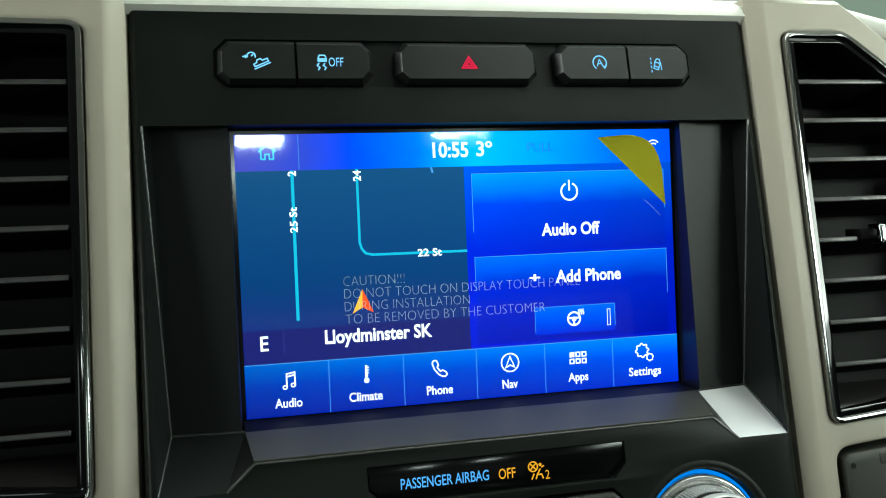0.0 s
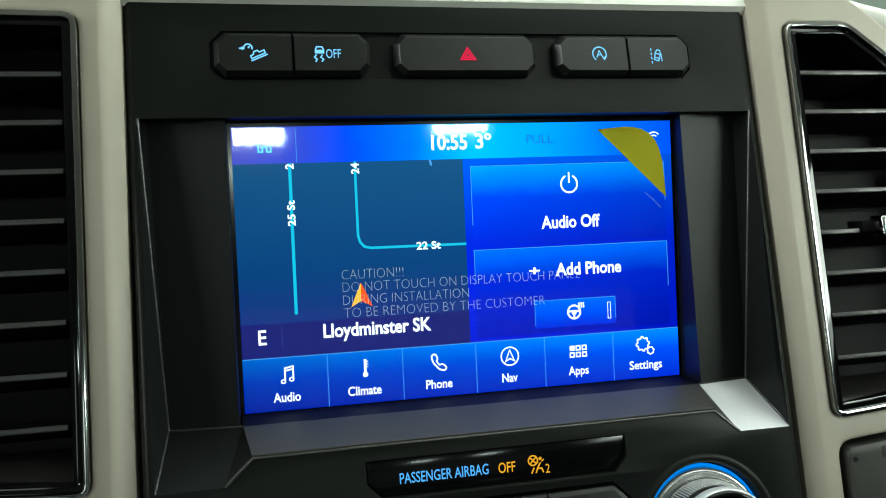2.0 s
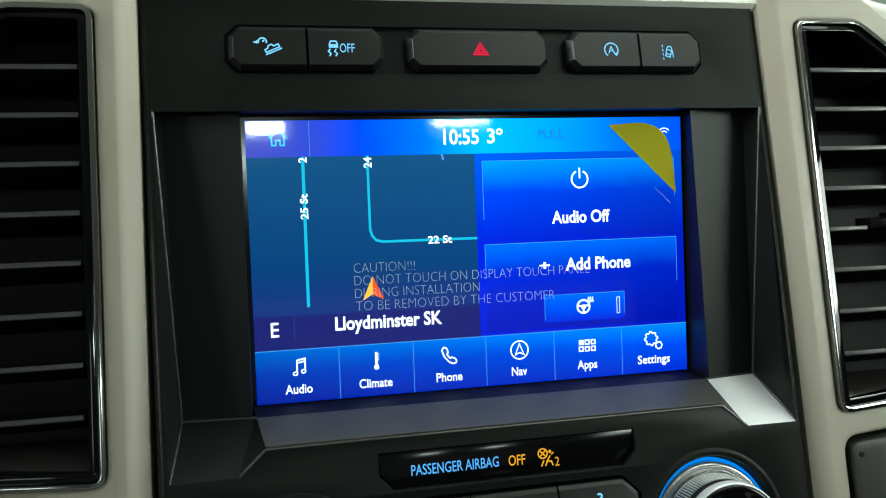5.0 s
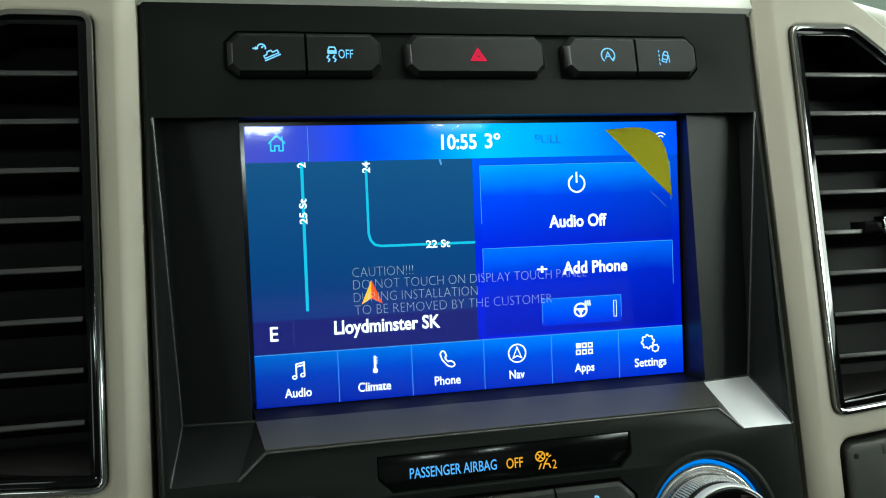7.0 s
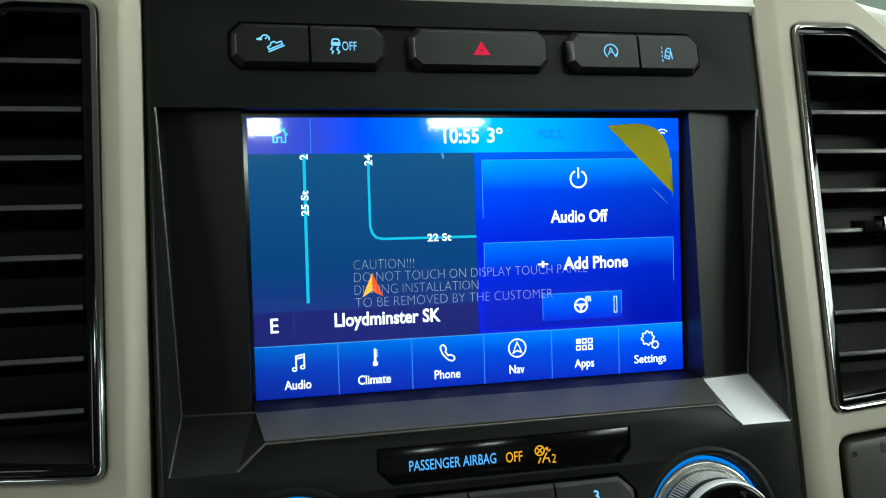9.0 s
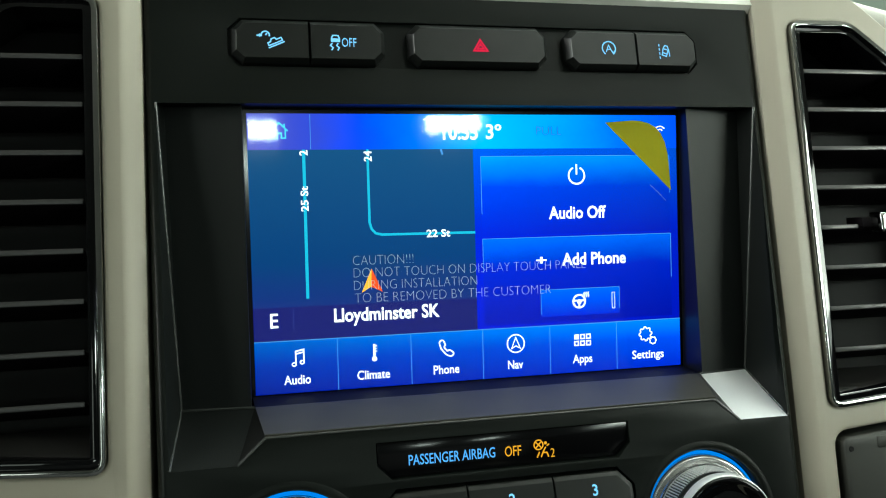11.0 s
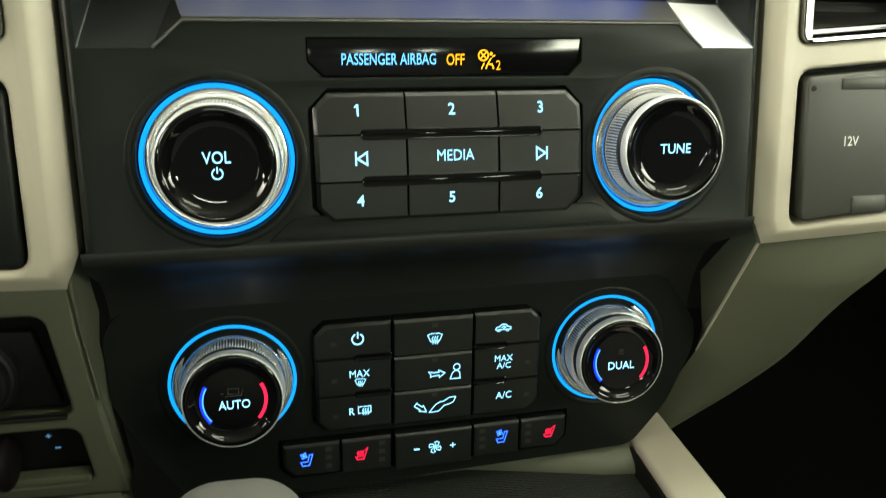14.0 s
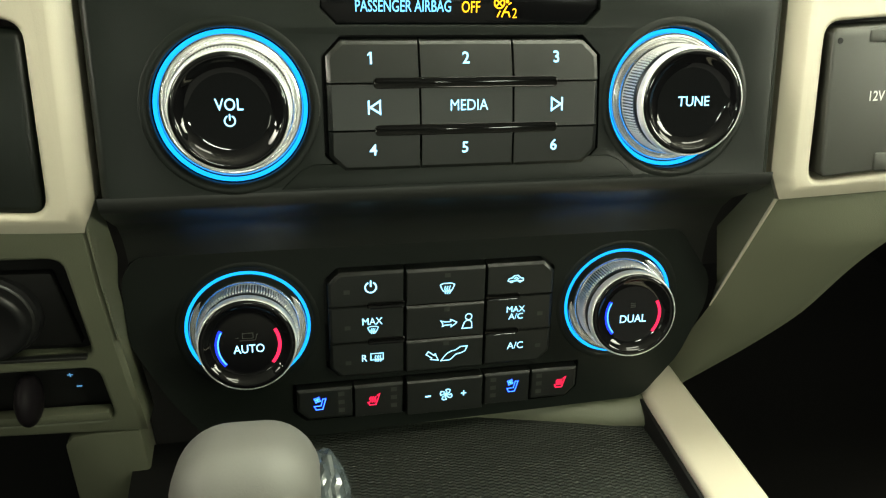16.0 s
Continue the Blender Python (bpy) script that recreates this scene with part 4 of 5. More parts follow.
# rotary knobs
def knob(label, u, v, surf, sunk, bands):
    """halo in a bowl of the plate, flange, knurled grip, neck, rim and dished cap along a raised axis"""
    c, ax = surf(u, v, sunk), Vector((-0.05 if u > 0 else 0.0, -1, 0.126)).normalized()
    t = thing("rotary_knob", label, "knob", c, "rotary knobs of the centre stack")
    fx = (surf(u, v + 0.01, 0) - surf(u, v - 0.01, 0)).cross(Vector((1, 0, 0))).normalized()
    fx = fx if fx.y < 0 else -fx
    o = -sunk
    part("surround", lathe([(0.284, o - 0.003), (0.278, o + 0.0), (0.271, o + 0.0018), (0.263, o + 0.002), (0.255, o + 0.0), (0.2475, o - 0.008), (0.247, min(o, 0) - 0.012)], c, fx, 72), BLACK, t, "raised black collar", smooth=60)
    part("halo", lathe([(0.2415, -0.012), (0.241, -0.002), (0.239, 0.0), (0.2300, 0.0), (0.2285, -0.003), (0.228, -0.012)], c, fx, 72), RINGBLUE, t, "glowing blue halo ring")
    part("flange", lathe([(0.227, -0.012), (0.2255, -0.002), (0.222, 0.004), (0.217, 0.007), (0.212, 0.008), (0.206, 0.006), (0.2005, 0.004), (0.199, 0.006), (0.1985, 0.018), (0.194, 0.024)], c, ax, 96), POLISH, t, "satin silver flange", smooth=60)
    h, teeth = 0.180, []
    rows = [(0.182, 0.020), (0.190, 0.0205)]
    z0, step = 0.026, 0.080 / bands
    for k in range(bands):
        r = 0.1925 - 0.005 * k / bands
        teeth += [len(rows) + 1, len(rows) + 2]
        rows += [(r - 0.011, z0 + step * (k + 0.02)), (r, z0 + step * (k + 0.08)), (r, z0 + step * (k + (0.72 if bands > 1 else 0.94))), (r - 0.011, z0 + step * (k + (0.78 if bands > 1 else 0.98)))]
    part("grip", lathe(rows, c, ax, 440, (teeth, 0.011)), KNURL, t, "finely knurled silver grip", smooth=0)
    # Dark core puts the shade of the knurl grooves into colour.
    part("grip_core", lathe([(0.1870, 0.020), (0.1815, 0.112)], c, ax, 72), NECK, t, "dark core that shades the grooves between the knurls", smooth=60)
    part("neck", lathe([(0.181, 0.108), (0.175, 0.113), (0.174, 0.138), (0.178, 0.142)], c, ax, 72), NECK, t, "dark satin neck", smooth=50)
    part("rim", lathe([(0.172, h - 0.042), (0.181, h - 0.040), (0.1848, h - 0.036), (0.1856, h - 0.030), (0.1830, h - 0.010), (0.1812, h - 0.003), (0.1785, h + 0.0005), (0.1765, h + 0.0005), (0.1752, h - 0.003)], c, ax, 96), SILVER, t, "polished silver rim", smooth=60)
    dish = [(0.112 + 0.0590 * math.sin(radians(q)), h - 0.0165 + 0.0590 * (1 - math.cos(radians(q)))) for q in (46, 40, 34, 28, 22, 16, 10, 5, 0)]
    cap = part("cap", lathe([(0.1752, h - 0.010), (0.1750, h - 0.001), (0.1720, h + 0.003), (0.165, h + 0.0045), (0.160, h + 0.004)] + dish + [(0.05, h - 0.0165), (0, h - 0.0165)], c, ax, 96), CAPM, t, "gloss black dished cap", smooth=60)
    across = (Vector((1, 0, 0)) - ax * ax.x).normalized()
    on = lambda a, b, dd: c + ax * (h - 0.0145 + dd) + across * a + ax.cross(across) * b
    return t, cap, on


_, cap, on = knob("silver knurled volume knob with blue halo", *KNOBS[0], fas, -0.040, 6)
letters("VOL", 0.036, 0.0, 0.020, on, 0, ICE, cap, span=0.084, bold=0.008)
power_sign(0.0, -0.029, 0.0155, 0.0045, ICE, cap, on, 0)
_, cap, on = knob("silver knurled tuning knob with blue halo", *KNOBS[1], fas, -0.040, 6)
letters("TUNE", 0.033, 0.010, 0.002, on, 0, ICE, cap, span=0.113, bold=0.008)
for lab, x, word in (("silver knurled driver temperature knob with blue halo", -0.776, "AUTO"), ("silver knurled passenger temperature knob with blue halo", 0.776, "DUAL")):
    _, cap, on = knob(lab, x, -1.964, clim, 0.004, 1)
    letters(word, 0.033, 0.004, -0.020, on, 0, ICE, cap, span=0.113, bold=0.008)
    sign("cold_arc", [arc(0.004, -0.004, 0.115, 148, 222, 20)], 0.015, COLDBLUE, cap, on, 0)
    sign("cold_arc_core", [arc(0.004, -0.004, 0.111, 150, 221, 20)], 0.0055, COREBLUE, cap, on, 0.0006)
    sign("hot_arc", [arc(0.004, -0.004, 0.114, -42, 30, 16)], 0.013, REDL, cap, on, 0)
    if word == "AUTO":
        sign("unlit_sign", [[(-0.016, 0.022), (0.022, 0.022), (0.022, 0.042), (-0.016, 0.042), (-0.016, 0.022)], [(-0.028, 0.014), (0.030, 0.014), (0.036, 0.036), (0.040, 0.036)], [(-0.042, 0.026), (-0.030, 0.026)]], 0.003, GREYL, cap, on, 0)
    else:
        sign("unlit_sign", [[(-0.010, 0.030), (0.012, 0.031)], [(-0.010, 0.046), (0.012, 0.047)], [(-0.010, 0.038), (0.012, 0.039)]], 0.004, GREYL, cap, on, 0)

# climate keys
hvac = thing("climate_keypad", "black climate keys with lit blue air and defrost signs", "keypad", clim(0, -1.97, 0))
ck = {}
for q, (x0, x1) in enumerate([(-0.465, -0.164), (-0.155, 0.170), (0.179, 0.465)]):
    spl = [-1.742, -1.888, -2.048, -2.205] if q != 1 else [-1.742, -1.897, -2.052, -2.205]
    for r in range(3):
        z1, z0 = spl[r] - (g if r else 0), spl[r + 1] + g
        cc = 0.045
        poly = cut(x0, z0, x1, z1, cc if (r, q) == (2, 0) else 0, cc if (r, q) == (2, 2) else 0, cc if (r, q) == (0, 2) else 0, cc if (r, q) == (0, 0) else 0)
        ck[r, q] = keycap(poly, clim, 0.038 if q != 1 else 0.046, KEYCAP, hvac, (-0.465, -2.205, 0.465, -1.742), "key", 0.014, 0.004, top=0.012 if q == 1 else 0.0)
for x0, x1 in ((-0.312, -0.160), (0.176, 0.320)):
    for z in (-1.888, -2.046):
        line = rounded(rect(x0, z - 0.015, x1, z + 0.015), 0.014, 4)
        bm = bmesh.new()
        bm.faces.new(stacked([(line, 0.02), (line, 0.0415), (inset(line, 0.0015), 0.0425), (inset(line, 0.003), 0.0423), (inset(line, 0.005), 0.0412)], clim, bm)[-1])
        part("slot", bm, SLOTM, hvac, "gloss black finger slot")
DL, DM = 0.0405, 0.0485
power_sign(-0.297, -1.807, 0.022, 0.006, ICE, ck[0, 0], clim, DL)


def screenshape(u, v, s):
    fan = [[(-0.035, 0.012), (-0.018, 0.020), (0.018, 0.020), (0.035, 0.012), (0.020, -0.020), (-0.020, -0.020), (-0.035, 0.012)]]
    heat = [[(x, -0.034), (x + 0.005, -0.020), (x - 0.003, -0.008), (x + 0.003, 0.006)] for x in (-0.011, 0.0, 0.011)]
    return moved(fan + heat, u, v, s)


sign("defrost_sign", screenshape(0.011, -1.824, 0.86), 0.0036, ICE, ck[0, 1], clim, DM)
sign("recirculate_sign", moved([[(-0.042, -0.010), (-0.038, 0.004), (-0.020, 0.008), (-0.008, 0.020), (0.012, 0.020), (0.026, 0.006), (0.042, 0.002), (0.042, -0.010), (-0.042, -0.010)], [(-0.012, 0.0), (0.002, 0.010), (0.014, 0.002), (0.000, -0.004)], arc(-0.024, -0.012, 0.007, 180, 360, 8), arc(0.024, -0.012, 0.007, 180, 360, 8)], 0.299, -1.812, 0.77), 0.0038, ICE, ck[0, 2], clim, DL)
letters("MAX", 0.030, -0.292, -1.955, clim, DL, ICE, ck[1, 0], span=0.080)
sign("defrost_sign", screenshape(-0.290, -1.990, 0.62), 0.0028, ICE, ck[1, 0], clim, DL)
letters("R", 0.031, -0.326, -2.119, clim, DL, ICE, ck[2, 0], span=0.021)
sign("rear_defrost_sign", moved([[(-0.030, -0.016), (-0.030, 0.018), (0.030, 0.018), (0.030, -0.016), (-0.030, -0.016)]] + [[(x, -0.028), (x + 0.004, -0.014), (x - 0.002, -0.002), (x + 0.003, 0.008)] for x in (-0.008, 0.004, 0.016)], -0.275, -2.116, 0.84), 0.0036, ICE, ck[2, 0], clim, DL)
bend = [(-0.036, 0.012), (-0.018, 0.006), (0.008, 0.006), (0.006, 0.016), (0.034, 0.001), (0.010, -0.018), (0.009, -0.008), (-0.016, -0.009), (-0.028, -0.014), (-0.026, -0.003), (-0.036, 0.012)]
shoulders = [(-0.022, -0.034), (-0.013, -0.008), (-0.004, 0.0), (0.010, 0.001), (0.018, -0.008), (0.020, -0.034), (-0.022, -0.034)]
sign("face_vent_sign", moved([bend], 0.021, -1.984, 0.98) + moved([arc(0.005, 0.017, 0.0135, 0, 360, 20), shoulders], 0.098, -1.979), 0.0038, ICE, ck[1, 1], clim, DM)
dart = [(-0.036, 0.010), (0.002, 0.009), (0.001, 0.019), (0.036, 0.0), (0.001, -0.018), (0.001, -0.009), (-0.036, -0.010), (-0.036, 0.010)]
foot = [(-0.058, -0.030), (-0.030, 0.004), (-0.010, 0.014), (0.004, 0.015), (0.026, 0.030), (0.056, 0.031), (0.046, 0.008), (0.030, 0.001), (0.006, -0.004), (-0.010, -0.022), (-0.020, -0.029), (-0.058, -0.030)]
sign("foot_vent_sign", moved([dart], -0.045, -2.133, 0.82, -38) + moved([foot], 0.046, -2.126, 0.98), 0.0038, ICE, ck[2, 1], clim, DM)
letters("MAX", 0.027, 0.306, -1.947, clim, DL, ICE, ck[1, 2], span=0.078)
letters("A/C", 0.026, 0.307, -1.980, clim, DL, ICE, ck[1, 2], span=0.061)
letters("A/C", 0.031, 0.311, -2.116, clim, DL, ICE, ck[2, 2], span=0.069)
lampdots = [((0, 0), -0.392, -1.822, DL), ((1, 0), -0.392, -1.978, DL), ((2, 0), -0.392, -2.135, DL), ((0, 1), 0.011, -1.772, DM), ((1, 1), 0.011, -1.922, DM), ((2, 1), 0.011, -2.076, DM), ((1, 2), 0.412, -1.975, DL), ((2, 2), 0.412, -2.125, DL)]
for key, x, z, dd in lampdots:
    part("unlit_lamp", sheet(rect(x - 0.012, z - 0.009, x + 0.012, z + 0.009), clim, dd), GREYL, ck[key], smooth=0)

# seat heating, seat cooling and fan keys
seatbar = thing("seat_and_fan_keys", "row of black seat and fan keys with coloured signs", "keypad", clim(0, -2.32, 0))
bars = [cut(-0.604, -2.395, -0.378, -2.252, .045, 0, 0, 0), rect(-0.370, -2.400, -0.166, -2.252), rect(-0.152, -2.405, 0.176, -2.246), rect(0.188, -2.400, 0.390, -2.252), cut(0.398, -2.395, 0.604, -2.252, 0, .045, 0, 0)]
sk = [keycap(p, clim, 0.030 if i != 2 else 0.045, KEYCAP, seatbar, (-0.604, -2.395, 0.604, -2.252), "key", 0.012, 0.004, top=0.010) for i, p in enumerate(bars)]
chair = [[(-0.024, -0.016), (-0.017, -0.033), (0.010, -0.032), (0.024, 0.016), (0.011, 0.016), (0.004, -0.015), (-0.024, -0.016)]]
whirl = [[(0.001, 0.001), (0.002, 0.009), (0.010, 0.010), (0.010, 0.003), (0.001, 0.001)]]
for i, x in ((0, -0.512), (3, 0.313)):
    lines = moved(chair, x, -2.312) + [ln for q in range(4) for ln in moved(whirl, x - 0.011, -2.299, 1.0, 90 * q + 20)]
    sign("seat_cool_sign", lines, 0.0068, DEEPBLUE, sk[i], clim, 0.0322)
    sign("seat_cool_line", lines, 0.0026, COREBLUE, sk[i], clim, 0.0328)
for i, x in ((1, -0.289), (4, 0.530)):
    seat = [[(-0.026, -0.014), (-0.018, -0.029), (0.008, -0.029), (0.024, 0.020), (0.012, 0.012)]]
    waves = [[(-0.019 + k, -0.018), (-0.013 + k, -0.008), (-0.018 + k, 0.000), (-0.011 + k, 0.010)] for k in (0, 0.010, 0.020)]
    sign("seat_heat_sign", moved(seat + waves, x, -2.316), 0.0050, REDL, sk[i], clim, 0.0325)
for i, x in ((0, -0.424), (1, -0.205), (3, 0.226), (4, 0.432)):
    for z in (-2.280, -2.318, -2.356):
        part("unlit_lamp", sheet(rect(x - 0.013, z - 0.010, x + 0.013, z + 0.010), clim, 0.0325), GREYL, sk[i], smooth=0)
letters("-", 0.05, -0.062, -2.321, clim, 0.0475, ICE, sk[2], wide=1.4, bold=0.0)
letters("+", 0.036, 0.092, -2.320, clim, 0.0475, ICE, sk[2], bold=0.0)
blade = [(0.002, 0.002), (0.004, 0.014), (-0.002, 0.026), (0.010, 0.030), (0.020, 0.024), (0.016, 0.010), (0.002, 0.002)]
sign("fan_sign", [ln for q in range(4) for ln in moved([blade], 0.016, -2.320, 0.86, 90 * q)], 0.0036, ICE, sk[2], clim, 0.0475)

# ---- air vents ----


def ring_trim(outer, w, surf, d0, d1):
    """a frame of width w inside an outline"""
    n = len(outer)
    cx, cz = sum(p[0] for p in outer) / n, sum(p[1] for p in outer) / n
    inner = []
    for i, p in enumerate(outer):
        p, a, b = Vector(p), Vector(outer[i - 1]), Vector(outer[(i + 1) % n])
        n0, n1 = (p - a), (b - p)
        n0, n1 = Vector((-n0.y, n0.x)).normalized(), Vector((-n1.y, n1.x)).normalized()
        k = (n0 + n1)
        k = k / max(0.3, k.length_squared / 2)
        if k.dot(Vector((cx, cz)) - p) < 0:
            k = -k
        inner.append(tuple(p + k * w))
    return inner, plate(outer, [inner[::-1]], surf, d0, d1)


def vent(side):
    fold = (lambda p: p) if side == 1 else mirror
    t = thing("air_vent", "black louvred air vent with bright chrome surround", "air vent", pil(1.75 * side, 0.1, 0), "dashboard air vents")
    line = rounded(fold(VENT), 0.05, 4)
    inn, bm = ring_trim(line, 0.018, pil, -0.03, 0.018)
    part("chrome_surround", bevel(bm, 0.007, 2), CHROME, t, "bright chrome surround")
    _, bm = ring_trim(inn, 0.03, pil, -0.28, 0.004)
    part("inner_frame", bevel(bm, 0.006), PIANO, t, "gloss black inner frame")
    part("duct_back", sheet(inn, pil, -0.27), GAP, t)
    for k in range(8):
        z = 0.695 - 0.1646 * k
        x1 = min(2.12, 1.64 + (0.912 - z) / 0.7827 - 0.06)
        sl = lambda u, v, d: pil(u, v, d) + Vector((0, 0, 0.35 * (0.02 + d)))
        poly = rect(min(1.405 * side, x1 * side), z - 0.009, max(1.405 * side, x1 * side), z + 0.009)
        slat = part("slat", bevel(prism(poly, sl, -0.20, -0.022), 0.004), SLATM, t)
        far = 1.585 if k == 4 and side == 1 else x1
        strip = rect(min(1.405 * side, far * side), z - 0.009, max(1.405 * side, far * side), z + 0.009)
        part("front_edge", bevel(prism(strip, sl, -0.0215, -0.012), 0.003), EDGEM, slat, "satin grey front edge")
    bm = bmesh.new()
    rows = [[pil(x * side, z, d) for x in (1.386, 1.6, 1.9, 2.11)] for z, d in ((-0.645, -0.006), (-0.640, -0.0), (-0.632, -0.004), (-0.615, -0.03), (-0.585, -0.10), (-0.565, -0.18))]
    part("lower_lip", loft(rows, bm), LIPM, t, "satin black lower lip", smooth=60)
    if side == 1:
        z = 0.695 - 0.1646 * 4 + 0.018
        part("clip", bevel(prism(rect(1.60, z - 0.022, 1.95, z + 0.022), pil, -0.10, -0.006), 0.006, 2), SLATM, t, "dark clip of the slider")
        tab = part("tab", bevel(prism(rounded(rect(1.662, z - 0.036, 1.90, z + 0.036), 0.02), pil, -0.04, 0.044), 0.014, 3), EDGEM, t, "satin grey slider tab")
        part("tab_band", bevel(prism(rounded(rect(1.645, z - 0.041, 1.678, z + 0.041), 0.012), pil, -0.02, 0.050), 0.010, 3), CHROME, tab, "chrome end band")


vent(1)
vent(-1)

# ---- pockets ----
sock = thing("power_socket_lid", "charcoal flip lid marked 12V in trim pocket", "socket lid", pil(1.62, -1.05, 0))
part("pocket_lining", sheet(POCKET, pil, -0.12), GAP, sock)
LID = rounded([(1.378, -1.330), (1.372, -0.792), (1.95, -0.752), (1.95, -1.285)], 0.03, 4)
lid = part("lid", bevel(prism(LID, pil, -0.10, 0.015), 0.022, 3), LIDM, sock)
part("hinge", bevel(prism(rect(1.52, -0.840, 1.90, -0.792), pil, -0.02, 0.022), 0.01, 2), LIDM, lid)
part("grip_tab", bevel(prism(rect(1.60, -1.312, 1.76, -1.240), pil, -0.02, 0.024), 0.012, 2), LIDM, lid)
letters("12V", 0.036, 1.582, -1.030, pil, 0.0165, PRINTW, lid, span=0.065, bold=0.02)
part("screw", lathe([(0.012, 0.014), (0.010, 0.018), (0, 0.017)], pil(1.40, -0.835, 0), (0, -1, 0.13), 12), GAP, lid)

four = thing("drive_mode_selector", "black drive mode panel with lit blue range marks and dial", "selector", pil(-1.65, -1.05, 0))
part("panel", bevel(prism([( -1.355, -1.355), (-1.352, -0.80), (-1.965, -0.755), (-1.965, -1.315)][::-1], pil, -0.10, -0.012), 0.03, 3), BLACK, four)
dial = part("dial", lathe([(0.17, -0.015), (0.168, 0.01), (0.150, 0.03), (0.145, 0.10), (0.135, 0.115), (0, 0.115)], pil(-1.79, -1.055, 0), (0, -1, 0.13), 64), PIANO, four, "gloss black dial")
part("dial_trim", lathe([(0.176, -0.015), (0.176, 0.006), (0.168, 0.012)], pil(-1.79, -1.055, 0), (0, -1, 0.13), 64), SILVER, dial, "silver dial ring")
for t, x, z in (("2H", -1.571, -0.924), ("4A", -1.525, -1.020), ("4H", -1.528, -1.122), ("4L", -1.571, -1.199)):
    letters(t, 0.036, x, z, pil, -0.009, ICE, four, wide=0.8, bold=0.015)

brake = thing("trailer_brake_controller", "dark pocket controller with round knob and lit plus minus marks", "controller", low(-1.6, -1.9, 0))
part("upper_lining", sheet(HOLE_A, low, -0.08), GAP, brake)
part("upper_panel", bevel(prism([(-1.36, -1.93), (-1.40, -1.60), (-1.95, -1.58), (-1.95, -1.91)][::-1], low, -0.09, -0.04), 0.01), GAP, brake)
part("lower_lining", sheet(HOLE_B, low, -0.08), GAP, brake)
part("sill", bevel(prism([(-1.345, -1.974), (-1.345, -1.957), (-1.95, -1.937), (-1.95, -1.954)][::-1], low, -0.02, 0.012), 0.005), NECK, brake, "thin bright sill")
knob_body = part("knob", lathe([(0.175, -0.07), (0.175, -0.02), (0.168, 0.0), (0.150, 0.004), (0.146, 0.05), (0.138, 0.062), (0.120, 0.066), (0.112, 0.060), (0, 0.058)], low(-1.630, -1.755, 0), (0, -1, -0.12), 48), VENTBLACK, brake, "round black knob", smooth=50)
part("knob_ring", lathe([(0.152, 0.002), (0.156, 0.006), (0.158, 0.012), (0.152, 0.016), (0.148, 0.016)], low(-1.630, -1.755, 0), (0, -1, -0.12), 48), NECK, knob_body, "dull metal ring", smooth=60)
lever = bmesh.new()
bmesh.ops.create_uvsphere(lever, u_segments=20, v_segments=12, radius=1.0, matrix=Matrix.LocRotScale(low(-1.580, -2.150, 0.02), None, (0.046, 0.10, 0.10)))
part("lever", lever, SLATM, brake, "stubby black lever", smooth=80)
letters("+", 0.027, -1.447, -2.100, low, -0.072, DIMICE, brake, bold=0.03)
letters("-", 0.038, -1.426, -2.163, low, -0.072, DIMICE, brake, wide=1.3, bold=0.03)
part("lower_sill", bevel(prism([(-1.318, -2.308), (-1.325, -2.262), (-1.95, -2.242), (-1.95, -2.288)][::-1], low, -0.06, 0.006), 0.008), BEIGE_SHADED, brake)

# ---- console ----


def con(u, v, d):
    """the console top: v towards the cabin, d up"""
    a = radians(8.0)
    return Vector((u, -v * math.cos(a) + d * -math.sin(a), -2.44 - v * math.sin(a) + d * math.cos(a)))


r = thing("console_rail", "pale stone-coloured rail along the console tray", "console trim", con(1.05, 0.5, 0))
part("rail", bevel(prism([(0.968, -0.10), (1.188, -0.10), (1.216, 0.8), (1.225, 3.4), (0.968, 3.4)], con, -0.9, 0.0), 0.026, 4), BEIGE, r)
# Dark strip puts the shade on the rail's inner side into colour.
part("inner_lip", bevel(prism([(0.945, 0.0), (0.966, 0.0), (0.966, 3.4), (0.945, 3.4)], con, -0.5, -0.03), 0.006), GAP, r, "inner lip coloured dark for the rail's shaded side")
tray = thing("tray_mat", "black ribbed rubber mat in the console tray", "tray mat", con(0, 0.5, -0.15))
bm = bmesh.new()
nx, ny = 40, 40
grid = []
for j in range(ny + 1):
    v = -0.05 + 1.75 * j / ny
    row = []
    for i in range(nx + 1):
        u = -0.95 + 1.89 * i / nx
        w = math.sin(u * 3 + v * 2)
        row.append(con(u, v, -0.085 - 0.10 * max(0.0, 0.45 - v) + 0.006 * w))
    grid.append(row)
part("mat", loft(grid, bm), RUBBER, tray, smooth=80)
front = []
for y, z in ((-0.06, -2.47), (-0.125, -2.495), (-0.17, -2.53), (-0.185, -2.565), (-0.165, -2.61), (-0.12, -2.66)):
    row = []
    for x in (-0.99, -0.3, 0.2, 0.4, 0.6, 0.8, 0.97):
        f = max(0.0, min(1.0, (x - 0.15) / 0.75))
        row.append(P((x, 0.02 + (y - 0.02) * f, z)))
    front.append(row)
tagged(part("console_front", loft(front), BEIGE_SHADED, smooth=60), "stone-coloured console face below the climate panel", "console", kind="structure")
tagged(part("console_inner", prism(rect(-1.3, -0.1, 0.955, 3.4), con, -0.9, -0.20), GAP), "dark console tray base", "console", kind="structure")

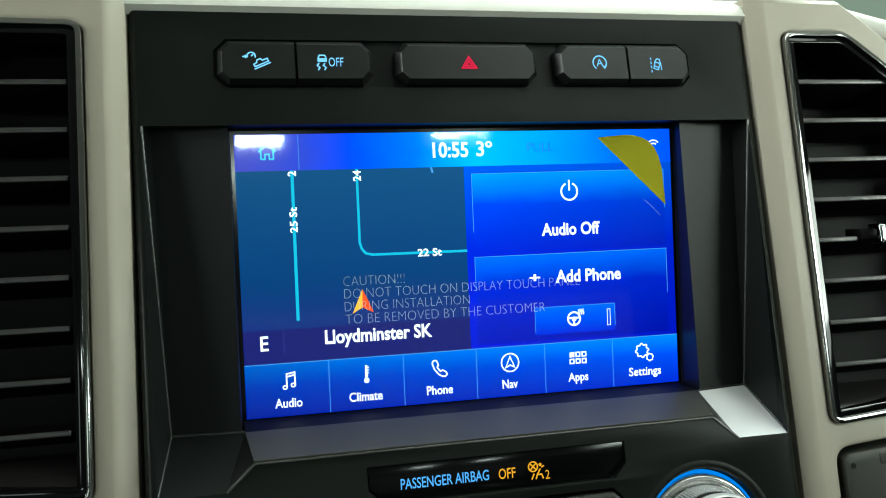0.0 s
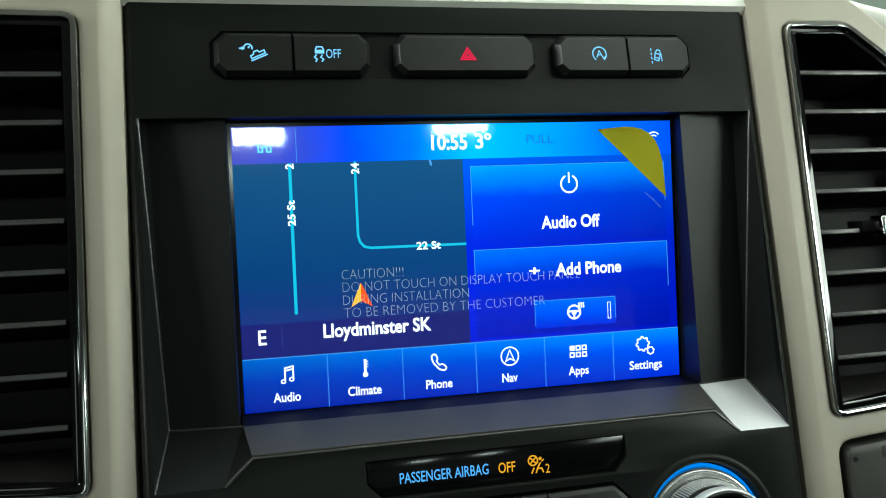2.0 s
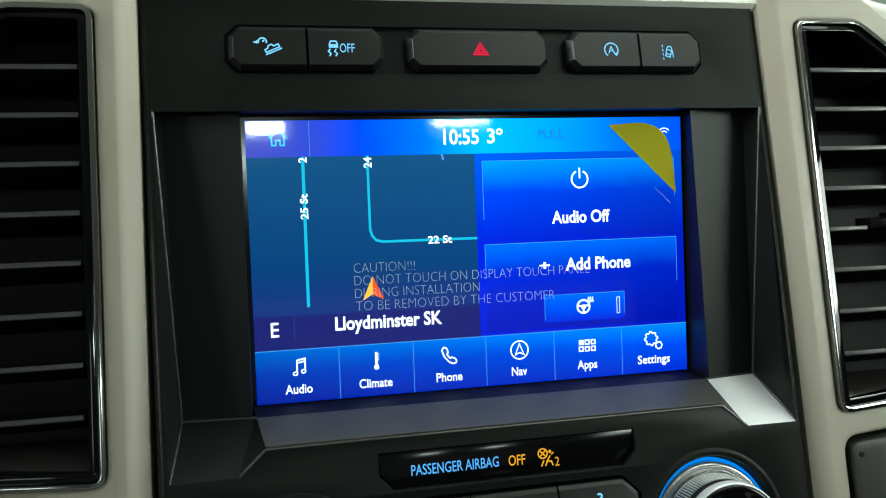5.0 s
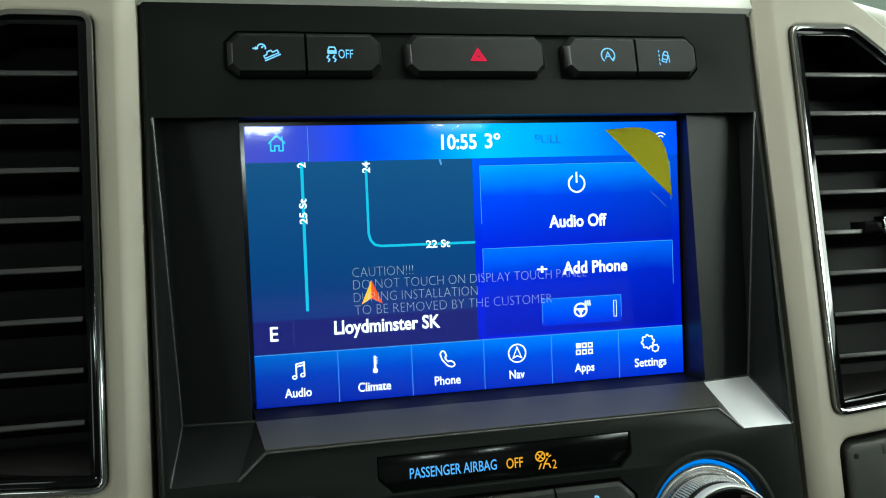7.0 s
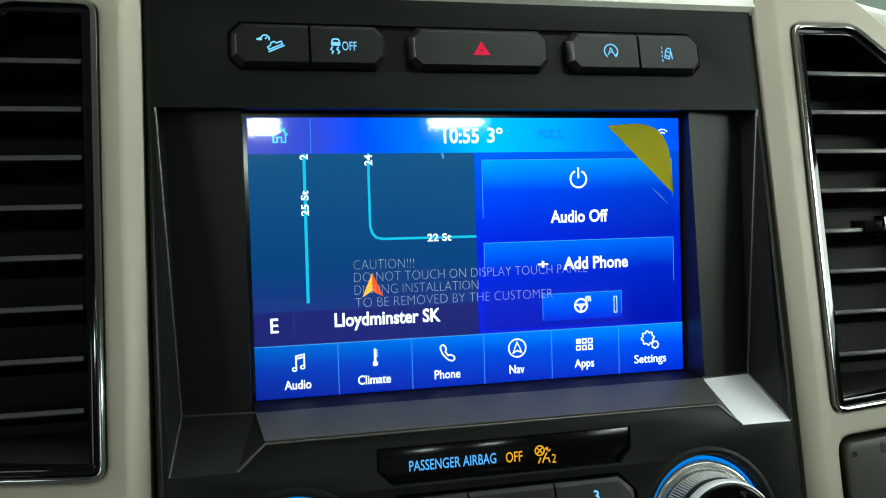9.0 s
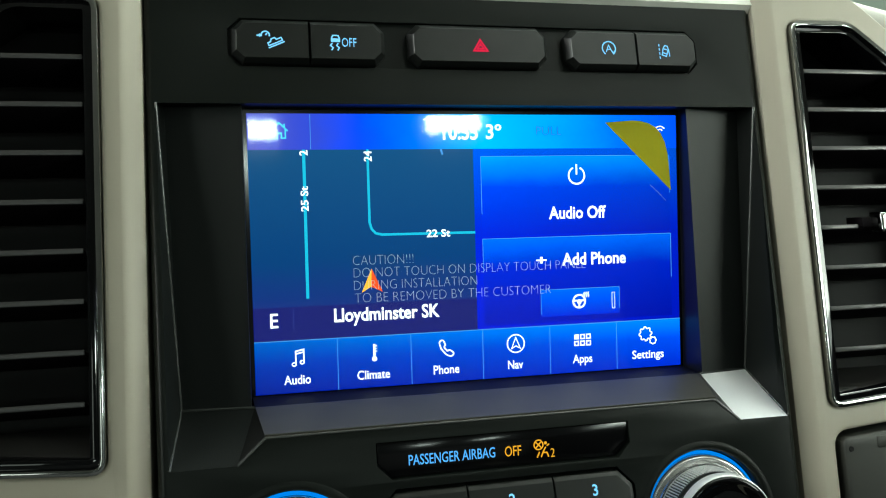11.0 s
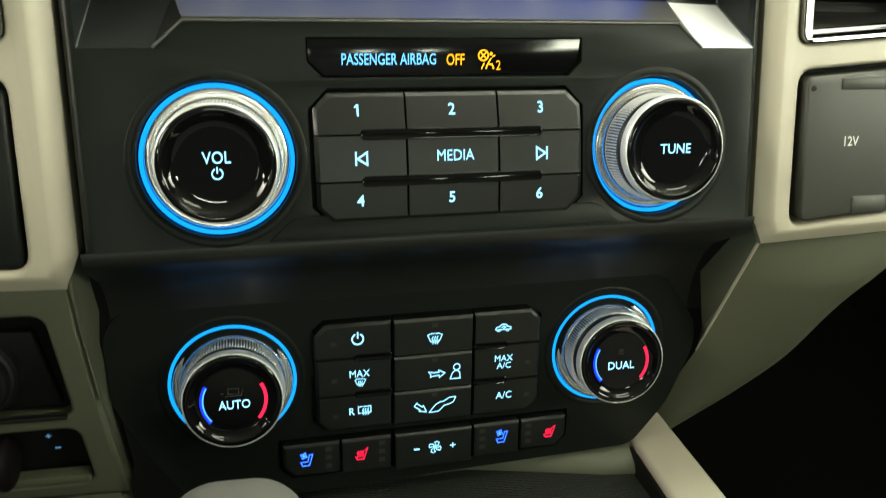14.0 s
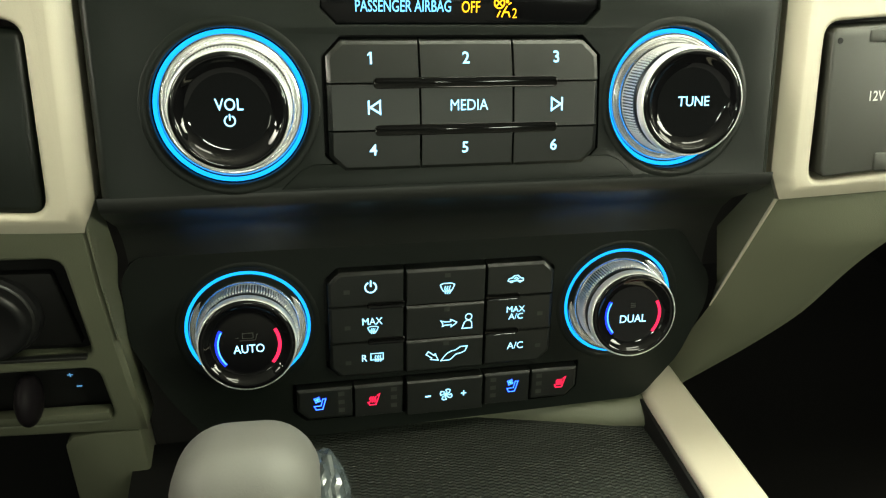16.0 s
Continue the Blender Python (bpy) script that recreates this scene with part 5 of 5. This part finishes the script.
shift = thing("gear_shifter", "grey leather-capped gear shifter with clear wrapped side button", "gear lever", Vector((-0.78, -0.85, -2.3)))
bm = bmesh.new()
bmesh.ops.create_cube(bm, size=1.0, matrix=Matrix.LocRotScale(Vector((-0.78, -0.86, -2.232)), Euler((radians(-8), 0, radians(-3))), (0.46, 0.44, 0.56)))
bmesh.ops.bevel(bm, geom=bm.edges[:], offset=0.175, segments=10, profile=0.5, affect="EDGES")
part("head", bm, GREYLEATHER, shift, "grey leather grip", smooth=70)
part("neck", lathe([(0.16, -0.3), (0.13, 0.3), (0.115, 0.8)], Vector((-0.785, -0.86, -3.0)), (0, 0, 1), 32), BLACK, shift)
bm = bmesh.new()
bmesh.ops.create_icosphere(bm, subdivisions=4, radius=1.0)
rng = random.Random(7)
waves = [(Vector((rng.uniform(-1, 1), rng.uniform(-1, 1), rng.uniform(-1, 1))).normalized(), rng.uniform(4, 11), rng.uniform(0, 6)) for _ in range(9)]
for v in bm.verts:
    fold = sum(abs(math.sin(v.co.dot(n) * f + s)) for n, f, s in waves) / 9
    v.co *= 0.82 + 0.34 * fold
    v.co = Vector((-0.535, -0.80, -2.31)) + Vector((v.co.x * 0.085, v.co.y * 0.17, v.co.z * 0.21))
part("side_button_wrap", bm, mat("crinkled_clear_wrap", (0.05, 0.06, 0.065), 0.12, vary=0.3, spec=1.0), shift, "crinkled clear wrap on the side button", smooth=20)

# ---- cabin shell (W frame) ----


def slab(name, lo, hi, m, label):
    bm = bmesh.new()
    bmesh.ops.create_cube(bm, size=1.0, matrix=Matrix.LocRotScale((Vector(lo) + Vector(hi)) / 2, None, Vector(hi) - Vector(lo)))
    me = bpy.data.meshes.new(name)
    bm.to_mesh(me)
    bm.free()
    me.materials.append(m)
    return tagged(new(name, me), label, "cabin", kind="structure")


slab("cabin_floor", (-0.95, -1.9, -0.75), (0.95, 0.75, -0.70), CARPET, "black carpeted cabin floor")
slab("cabin_roof", (-0.95, -1.9, 0.62), (0.95, -0.02, 0.67), ROOFM, "pale cloth cabin headliner")
slab("wall_rear", (-0.95, -1.9, -0.70), (0.95, -1.85, 0.17), mat("grey_seat_cloth", (0.34, 0.33, 0.34), 0.9, bump=0.4, grain=600, vary=0.1), "grey cloth rear seat back below the glass")
for s in (-1, 1):
    slab("wall_side", (min(s * 0.95, s * 1.0), -1.9, -0.70), (max(s * 0.95, s * 1.0), 0.75, 0.20), CARPET, "dark door lining below the glass")
# Emission gives this backdrop the brightness of the lit workshop outside.
slab("backdrop", (-9.0, 6.0, -1.5), (9.0, 6.1, 4.5), glow("self_lit_backdrop", (0.42, 0.50, 0.40), 0.55), "glowing backdrop for the bright workshop beyond the windscreen")
slab("firewall", (-0.95, 0.70, -0.70), (0.95, 0.75, 0.05), CARPET, "dark firewall behind the dashboard")
